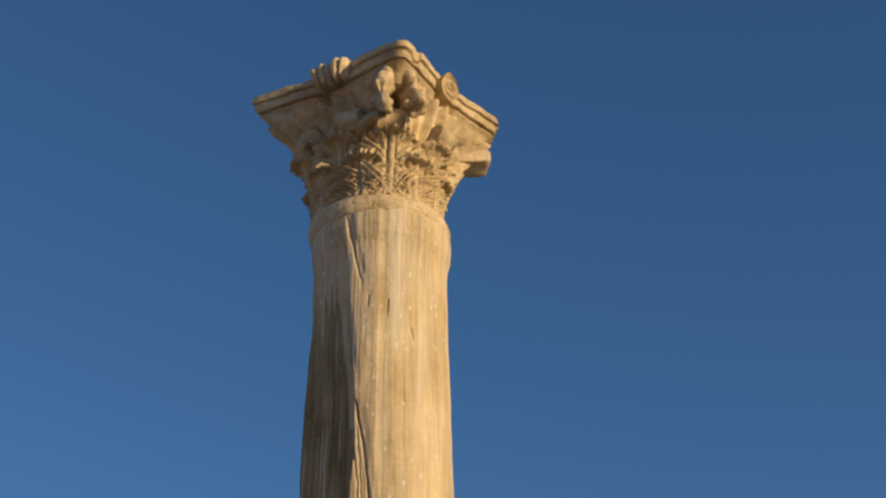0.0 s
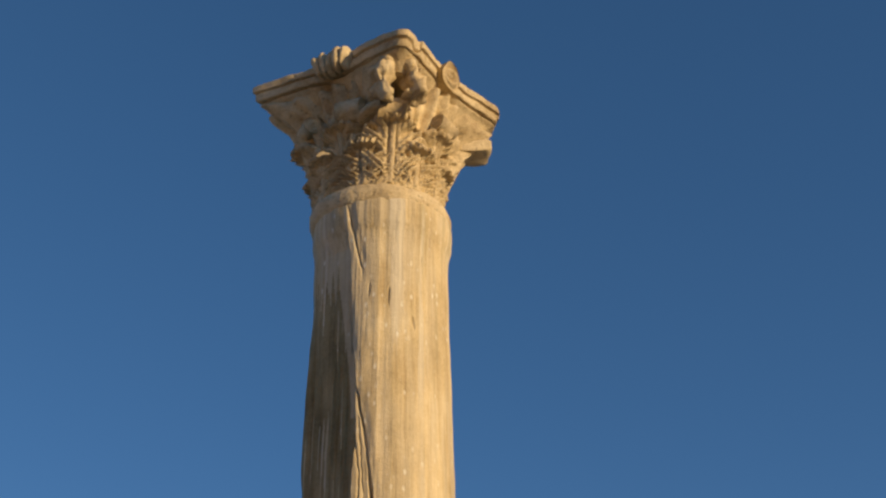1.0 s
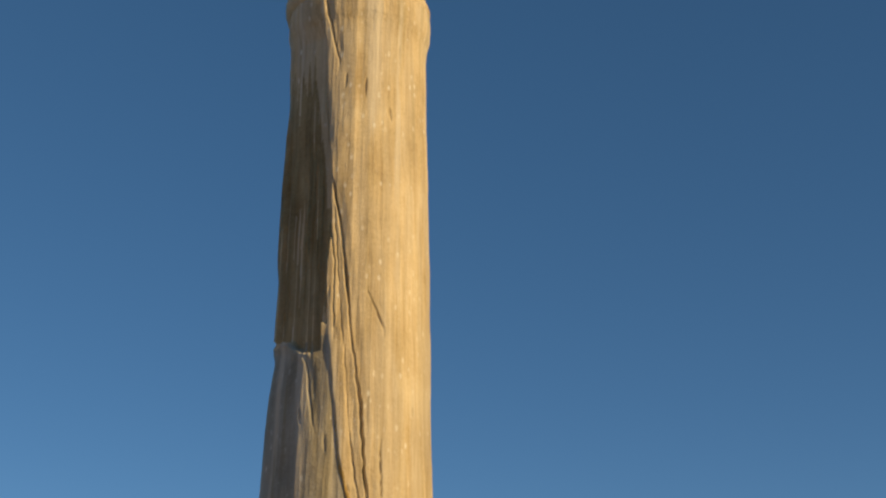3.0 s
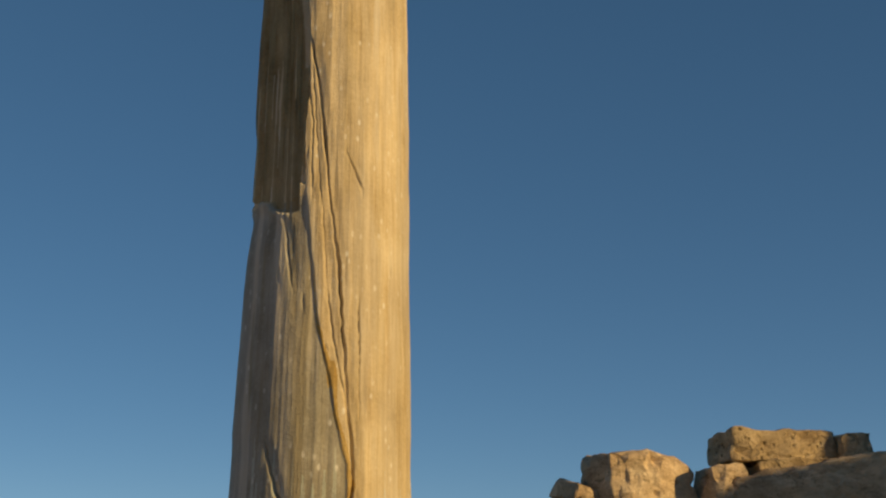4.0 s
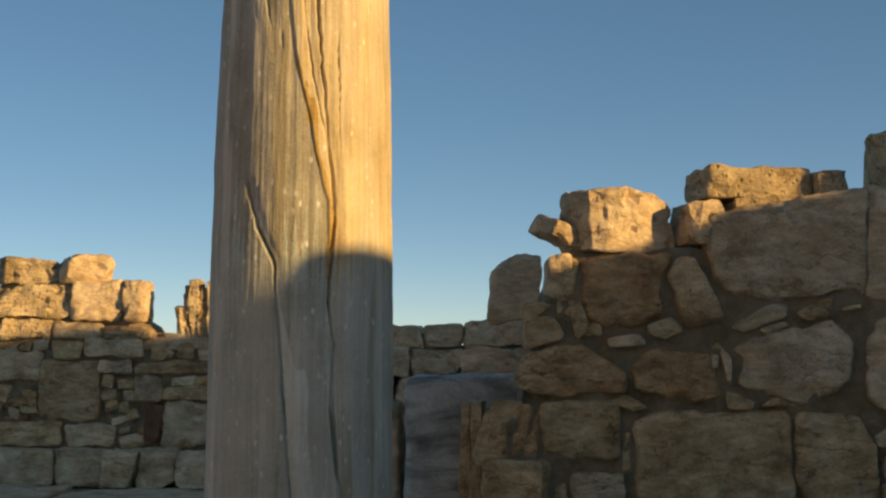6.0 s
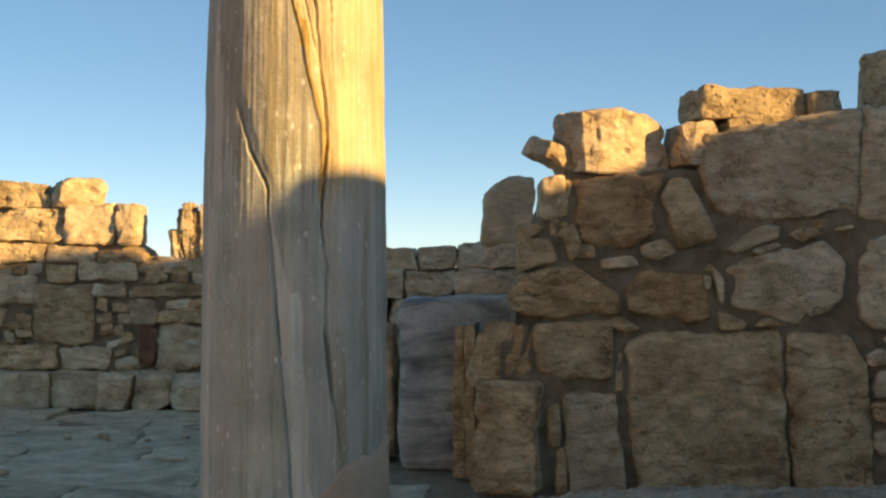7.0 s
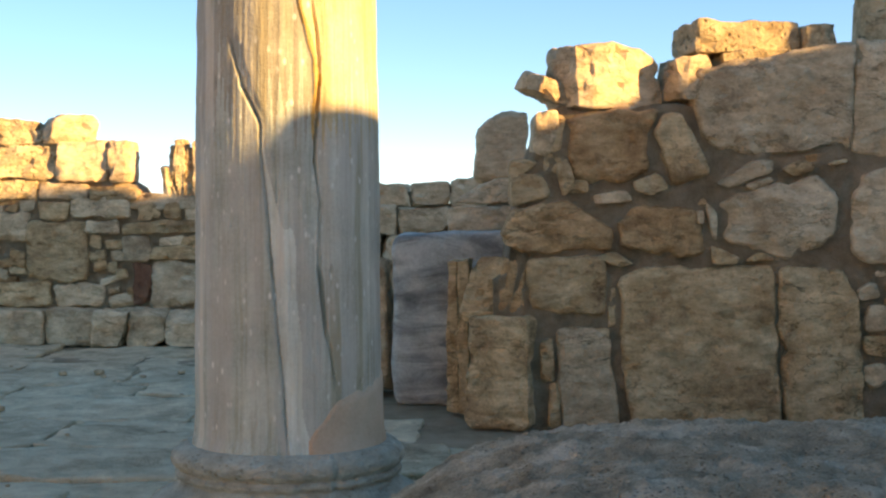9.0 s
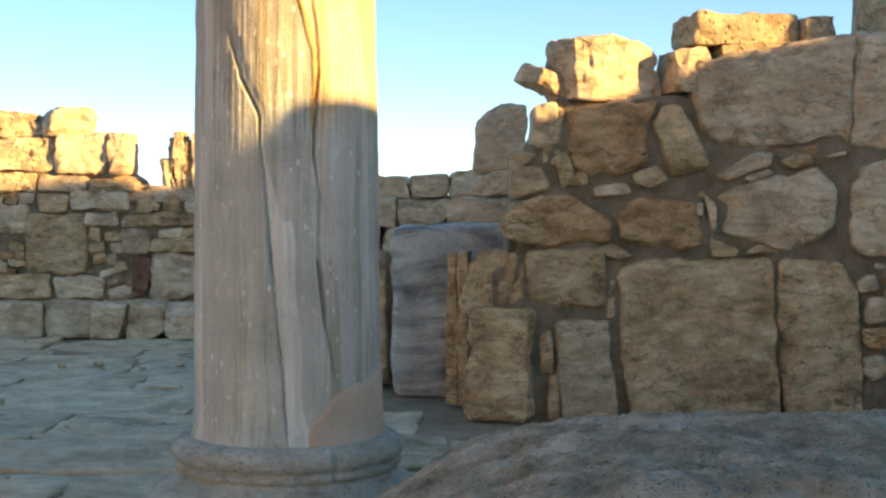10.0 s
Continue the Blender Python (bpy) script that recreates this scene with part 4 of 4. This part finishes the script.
ashlar(wall_right, [(0.76, 1.79), (0.85, 1.84), (0.9, 1.65), (0.81, 1.57)], FRONT, 0.45, LIMESTONE, rag=0.5)
ashlar(wall_right, [(0.54, 1.15), (0.95, 1.19), (1.1, 1.15), (1.11, 0.77), (0.84, 0.77), (0.59, 0.81)], FRONT, 0.45, LIMESTONE, rag=0.9)
ashlar(wall_right, [(0.76, 0.65), (0.84, 0.7), (1.12, 0.66), (1.2, 0.05), (1.2, -0.11), (0.81, -0.11)], FRONT, 0.45, GREY_STONE, rag=0.9)
ashlar(wall_right, [(0.65, 0.58), (0.74, 0.62), (0.76, 0.32), (0.66, 0.3)], FRONT, 0.45, LIMESTONE, rag=0.6)
ashlar(wall_right, [(0.72, 0.3), (0.78, 0.32), (0.8, 0.01), (0.71, 0.0)], FRONT, 0.45, LIMESTONE, rag=0.6)
ashlar(wall_right, [(1.21, 1.03), (1.32, 1.09), (1.82, 1.09), (2.21, 1.11), (2.25, 1.1), (2.27, 0.75), (2.3, -0.03), (1.28, -0.03), (1.2, 0.64)], FRONT, 0.45, LIMESTONE, rag=1.1)
ashlar(wall_right, [(2.28, 1.11), (2.73, 1.09), (2.83, 0.87), (2.86, 0.45), (2.88, -0.1), (2.33, -0.03), (2.3, 0.41)], FRONT, 0.45, LIMESTONE, rag=1.1)
ashlar(wall_right, [(2.82, 0.93), (2.9, 0.99), (2.95, 0.98), (2.98, 0.88), (2.84, 0.86)], FRONT, 0.45, GREY_STONE, rag=0.6)
ashlar(wall_right, [(2.87, 0.74), (2.91, 0.83), (3.02, 0.83), (3.02, 0.66), (2.88, 0.65)], FRONT, 0.45, GREY_STONE, rag=0.6)
ashlar(wall_right, [(2.85, 0.62), (3.05, 0.62), (3.05, 0.47), (2.88, 0.49)], FRONT, 0.45, OCHRE_STONE, rag=0.6)
ashlar(wall_right, [(2.86, 0.42), (3.0, 0.44), (3.05, 0.32), (2.93, 0.25), (2.86, 0.32)], FRONT, 0.45, GREY_STONE, rag=0.6)
ashlar(wall_right, [(3.01, 0.98), (3.36, 1.01), (3.36, 0.64), (3.03, 0.64)], FRONT, 0.45, OCHRE_STONE, rag=0.8)
ashlar(wall_right, [(3.07, 0.62), (3.36, 0.62), (3.36, 0.22), (3.07, 0.22)], FRONT, 0.45, GREY_STONE, rag=0.8)
for corners, set_back in (([(0.67, 1.90), (0.80, 1.86), (0.83, 2.12), (0.68, 2.15)], 0.03), ([(0.68, 1.73), (0.78, 1.71), (0.82, 1.85), (0.69, 1.89)], 0.05), ([(0.46, 1.66), (0.64, 1.80), (0.62, 1.83), (0.45, 1.83)], 0.03),
                          ([(0.80, 1.60), (0.99, 1.60), (0.98, 1.69), (0.85, 1.69)], 0.03), ([(1.02, 0.52), (1.12, 0.55), (1.13, 0.68), (1.00, 0.67)], 0.02), ([(1.12, 0.66), (1.18, 0.70), (1.18, 0.98), (1.13, 0.95)], 0.05)):
    ashlar(wall_right, corners, FRONT + set_back, 0.3, LIMESTONE, rag=0.8)
ashlar(wall_right, [(0.36, 0.78), (0.56, 0.74), (0.57, 1.14), (0.40, 1.15)], FRONT + 0.06, 0.4, OCHRE_STONE)
# the wall's open end
stone(wall_right, 0.17, -0.02, 0.63, 0.76, FRONT + 0.02, 0.22, LIMESTONE, n=14, rough=0.014, turn=-24, true=True)
stone(wall_right, 0.05, 0.0, 0.13, 1.12, FRONT + 0.72, 0.40, LIMESTONE, n=8, hard=12, rough=0.012, turn=-8)
stone(wall_right, 0.125, 0.0, 0.20, 1.13, FRONT + 0.62, 0.40, LIMESTONE, n=8, hard=12, rough=0.012, turn=-6)
stone(wall_right, 0.21, 0.72, 0.62, 1.14, FRONT + 0.16, 0.45, LIMESTONE, n=10, hard=7, turn=-24, tilt=6)
stone(wall_right, 0.24, 0.0, 0.60, 1.0, FRONT + 0.5, 0.5, MORTAR, name="core_lump", n=8)
FACE = [(min(v.co.x for v in o.data.vertices), min(v.co.z for v in o.data.vertices), max(v.co.x for v in o.data.vertices), max(v.co.z for v in o.data.vertices)) for o in wall_right.children if o.location.x == 0 and o.name.startswith("stone")]
rubble(wall_right, CROWN + FACE + [(0.1, 0.0, 0.64, 1.15)], 0.45, 3.4, 0.0, right_top, FRONT + 0.055, (0.05, 0.11), 4, (LIMESTONE, GREY_STONE, OCHRE_STONE), most=45, depth=0.10)

# further stones beyond the wall
far_block = thing("stone_block", "pitted upright limestone block standing behind the wall", "stone block")
ob = stone(far_block, 3.06, 0.0, 3.75, 3.13, 9.98, 0.6, PITTED, name="block", n=14, rough=0.03)
standing = thing("standing_stone", "grey upright stone standing on a block behind the wall", "stone")
ashlar(standing, [(0.27, 2.18), (0.46, 2.31), (0.71, 2.30), (0.73, 2.08), (0.62, 1.73), (0.26, 1.73)], 11.6, 0.32, GREY_STONE, name="block")
under = thing("stone_block", "stepped pile of grey blocks carrying the standing stone", "stone block")
ashlar(under, [(0.05, 1.54), (0.18, 1.63), (0.42, 1.74), (0.9, 1.74), (0.9, 1.54)], 11.52, 0.5, GREY_STONE, name="block")
ashlar(under, [(0.03, 1.30), (0.03, 1.52), (0.9, 1.53), (0.9, 1.30)], 11.45, 0.6, GREY_STONE, name="block")
ashlar(under, [(0.08, 0.0), (0.08, 1.29), (0.9, 1.29), (0.9, 0.0)], 11.55, 0.5, GREY_STONE, name="block", cell=0.06)

# ---- marble pier beside the wall ----
pier = thing("marble_pier", "blue-grey veined marble pier with rounded edges standing behind the wall's end", "marble pier")
pb = block_bm(1.02, 0.62, 1.36, 333, n=36, hard=16, rough=0.016, skew=0.03, lumps=1.8)
pier_body = part("pier_body", pb, BLUE_MARBLE, pier)
pier_body.location = (0.115, 11.0, 0.63)
side_block = thing("stone_block", "grey squared block standing beside the drum", "stone block")
stone(side_block, -0.95, 0.0, -0.42, 1.10, 11.1, 0.5, GREY_STONE, name="block", n=8)

# ---- walls across the far side ----
wall_left = thing("wall_left", "low ruined wall of patched limestone blocks, rubble and a plinth course", "wall", kind="structure")
BACK = 15.5


def left_top(x):
    return lerp([(-7.5, 2.2), (-5.2, 2.2), (-4.4, 2.2), (-3.56, 1.78), (-3.46, 1.74), (-3.42, 1.62), (-2.7, 1.58), (-2.0, 1.55), (-1.4, 1.5)], x)


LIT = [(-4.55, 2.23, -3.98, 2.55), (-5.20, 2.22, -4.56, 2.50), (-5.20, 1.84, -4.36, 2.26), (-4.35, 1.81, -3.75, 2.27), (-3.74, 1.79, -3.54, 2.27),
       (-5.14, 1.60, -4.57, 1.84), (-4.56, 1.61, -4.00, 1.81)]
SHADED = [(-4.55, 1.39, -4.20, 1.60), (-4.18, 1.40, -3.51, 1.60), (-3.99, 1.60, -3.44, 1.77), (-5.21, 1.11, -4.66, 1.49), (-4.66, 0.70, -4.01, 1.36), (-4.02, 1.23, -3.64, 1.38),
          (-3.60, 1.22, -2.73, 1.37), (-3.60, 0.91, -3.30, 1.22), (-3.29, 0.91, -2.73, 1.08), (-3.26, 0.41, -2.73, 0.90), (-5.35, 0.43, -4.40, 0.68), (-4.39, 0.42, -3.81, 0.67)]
BENCH = [(-5.25, -0.02, -4.44, 0.40), (-4.43, -0.02, -3.85, 0.40), (-3.82, -0.02, -3.47, 0.40), (-3.46, -0.02, -3.07, 0.38), (-3.06, -0.02, -2.69, 0.36), (-2.67, -0.02, -2.14, 0.36)]
core("core", wall_left, -7.5, -1.4, BACK + 0.10, BACK + 0.9, left_top, 8)
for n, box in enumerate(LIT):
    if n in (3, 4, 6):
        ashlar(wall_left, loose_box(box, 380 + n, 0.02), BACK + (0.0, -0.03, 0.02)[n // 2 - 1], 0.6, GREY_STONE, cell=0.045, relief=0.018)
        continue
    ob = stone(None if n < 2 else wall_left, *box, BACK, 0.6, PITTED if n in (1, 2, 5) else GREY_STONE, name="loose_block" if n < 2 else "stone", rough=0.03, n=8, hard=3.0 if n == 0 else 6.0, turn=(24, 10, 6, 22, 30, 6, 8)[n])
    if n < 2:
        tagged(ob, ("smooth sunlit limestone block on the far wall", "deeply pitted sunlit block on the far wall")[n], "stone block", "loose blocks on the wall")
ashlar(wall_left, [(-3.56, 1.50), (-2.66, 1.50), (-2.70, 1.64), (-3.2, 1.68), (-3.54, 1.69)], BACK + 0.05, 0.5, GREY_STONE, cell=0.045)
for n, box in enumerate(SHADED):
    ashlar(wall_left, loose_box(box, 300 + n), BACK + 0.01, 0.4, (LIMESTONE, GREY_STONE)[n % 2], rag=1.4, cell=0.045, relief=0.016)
stone(wall_left, -3.48, 0.47, -3.27, 0.88, BACK + 0.02, 0.3, RED_BRICK, n=5, label="dark red brick filling")
for n, box in enumerate(BENCH):
    if n > 1:
        stone(wall_left, *box, BACK - 0.50, 0.75, GREY_STONE, rough=0.022, n=9, hard=4.0)
    else:
        ashlar(wall_left, loose_box(box, 340 + n, 0.01), BACK - 0.2, 0.6, GREY_STONE, cell=0.045, relief=0.016)
rubble(wall_left, LIT + SHADED + BENCH + [(-3.48, 0.47, -3.27, 0.88)], -5.4, -1.5, 0.3, left_top, BACK + 0.03, (0.07, 0.24), 9, (LIMESTONE, GREY_STONE, OCHRE_STONE), most=190)

stump = thing("stone_stump", "jagged sunlit stump of carved stone on the far wall", "stone")
for n, (x0, x1, low, high) in enumerate([(-3.17, -3.02, 1.50, 1.98), (-3.11, -2.98, 1.50, 2.22), (-3.02, -2.90, 1.50, 2.30), (-2.92, -2.80, 1.50, 2.20), (-2.82, -2.70, 1.50, 2.28), (-3.08, -2.76, 1.46, 1.80)]):
    stone(stump, x0, low, x1, high, BACK + 0.08 + 0.05 * (n % 2), 0.35, PITTED, name="shard", n=8, rough=0.028, hard=5, tilt=(-7, 3, -2, 4, -3, 0)[n])

wall_far = thing("wall_far", "low far wall of stepped grey limestone courses", "wall", kind="structure")
FAR = [(-1.41, 1.53, -0.39, 1.78), (-0.37, 1.53, 0.06, 1.77), (0.08, 1.53, 0.48, 1.82), (0.49, 1.53, 1.3, 1.86)]
FARLOW = [(-1.16, 1.22, -0.53, 1.52), (-0.51, 1.22, 0.04, 1.52), (0.05, 1.22, 0.86, 1.52), (-1.4, 0.9, -0.7, 1.2), (-0.68, 0.9, 0.1, 1.2)]
core("core", wall_far, -1.5, 2.0, BACK + 0.3, BACK + 1.0, lambda x: 1.55, 12)
for box in FAR:
    stone(wall_far, *box, BACK + 0.22, 0.7, GREY_STONE, n=7, rough=0.025)
for box in FARLOW:
    stone(wall_far, *box, BACK, 0.5, GREY_STONE, n=7, rough=0.02)
stone(wall_far, -1.45, -0.02, 1.6, 0.88, BACK + 0.1, 0.5, GREY_STONE, n=9, rough=0.02)

# ---- foreground rock ----
boulder = thing("boulder", "low broad rough grey rock with pale lichen specks", "rock")


def boulder_place(i, j):
    u, v = i / 340, j / 180
    x = -0.75 + 5.6 * u
    y = 3.3 + 2.75 * v
    top = lerp([(-0.75, 0.0), (-0.5, 0.19), (-0.3, 0.31), (0.0, 0.48), (0.3, 0.585), (0.6, 0.64), (1.0, 0.655), (2.0, 0.63), (2.8, 0.60), (4.0, 0.5), (4.85, 0.0)], x)
    z = top * (ease(1.0, 0.80, v) ** 0.6) * ease(0.0, 0.3, v)
    p = Vector((x, y, 0))
    z += noise.fractal(p * 2.2, 0.8, 2.1, 6) * 0.032 + noise.noise(p * 16) * 0.012 + abs(noise.noise(p * 30)) * 0.024 + noise.noise(p * 7) * 0.012
    edge = min(1, 12 * u, 12 * (1 - u), 10 * v, 10 * (1 - v))
    return Vector((x, y, z * edge - 0.08 * (1 - edge)))


part("rock_body", grid_bm(340, 180, boulder_place), BOULDER, boulder)

# ---- wall that shades the court, on the sunward side ----
ALONG = Vector((-TO_SUN.y, TO_SUN.x, 0)).normalized()
wall_sun = thing("wall_sunward", "plain high stone wall closing the court", "wall", kind="structure")
level = Vector((TO_SUN.x, TO_SUN.y, 0)).normalized()


def sun_top(n):
    return lerp([(1.0, 3.6), (5.15, 3.62), (5.19, 3.70), (5.24, 3.79), (5.30, 3.812), (5.38, 3.813), (5.51, 3.806), (5.81, 3.78), (8.36, 3.95), (8.59, 3.97), (8.64, 4.01), (8.90, 4.02),
                 (9.0, 4.08), (9.10, 4.16), (9.48, 4.14), (9.54, 4.50), (9.68, 5.22), (11.42, 5.21), (11.76, 5.145), (11.90, 5.02), (11.97, 4.93), (22, 4.90)], n)


def sun_wall_place(i, j):
    n = 0.3 + 15.7 * i / 700
    d, u = [(5.0, 0.0), (5.0, 1.0), (5.6, 1.0), (5.6, 0.0)][j]
    q = level * d + ALONG * n
    return Vector((q.x, q.y, -0.1 + (sun_top(n) + 0.1) * u))


part("masonry", grid_bm(700, 3, sun_wall_place), LIMESTONE, wall_sun, smooth=False)

# unseen plain wall on the other side, added to bounce warm sunlight into the shade
bounce_wall = thing("bounce_wall", "unseen plain limestone wall added to bounce warm sunlight into the court", "wall", kind="structure")


def bounce_place(i, j):
    y = -14.0 + 17.5 * i / 90
    d, u = [(0.0, 0.0), (0.0, 0.5), (0.0, 1.0), (-0.6, 1.0), (-0.6, 0.0)][j]
    return Vector((-8.5 + d + noise.noise(Vector((y * 0.8, u * 4, 1))) * 0.06, y, -0.1 + 4.5 * u + u * noise.noise(Vector((y * 0.7, 0, 5))) * 0.25))


part("masonry", grid_bm(90, 4, bounce_place), LIMESTONE, bounce_wall, smooth=False)

# ---- paving ----
pavement = thing("pavement", "worn grey flagstones with open joints", "pavement", kind="structure")
rnd = random.Random(5)
y = 3.0
row = 0
while y < 15.3:
    deep = rnd.uniform(0.7, 1.3)
    x = -7.5 + rnd.uniform(0, 0.8)
    while x < 2.6:
        wide = rnd.uniform(0.8, 1.9)
        inside = (x + wide > 0.1 and y + deep > 9.3)
        if not inside:
            SEED[0] += 1
            gap = rnd.uniform(0.005, 0.03)
            sb = block_bm(wide - gap, deep - gap, 0.12, SEED[0], n=12, hard=30, rough=0.018, skew=0.07, lumps=2.4)
            ob = part("slab", sb, PAVING, pavement)
            ob.location = (x + wide / 2, y + deep / 2, -0.055 + rnd.uniform(-0.02, 0.015))
            ob.rotation_euler = (radians(rnd.uniform(-0.9, 0.9)), radians(rnd.uniform(-0.9, 0.9)), radians(rnd.uniform(-5, 5)))
        x += wide
    y += deep

# loose pebbles and chips on the paving
pb = bmesh.new()
rnd = random.Random(12)
for _ in range(70):
    x, y = rnd.uniform(-6.0, 1.0), rnd.uniform(7.2, 14.9)
    if math.hypot(x - CX, y - CY) < 0.9 or (x > -0.5 and y > 9.0):
        continue
    size = rnd.uniform(0.012, 0.05)
    chip = block_bm(size * 2.2, size * 1.6, size, rnd.randrange(10 ** 6), n=3, hard=4, rough=size * 0.15, skew=0.3)
    chip.transform(Matrix.Translation((x, y, 0.01 + size * 0.3)) @ Matrix.Rotation(rnd.uniform(0, 6.3), 4, "Z"))
    me = bpy.data.meshes.new("chip")
    chip.to_mesh(me)
    chip.free()
    pb.from_mesh(me)
    bpy.data.meshes.remove(me)
pebbles = new("pebbles", mesh_of(pb, "pebbles", GREY_STONE))
tagged(pebbles, "small pale stone chips scattered over the flagstones", "pebbles", kind="stuff")
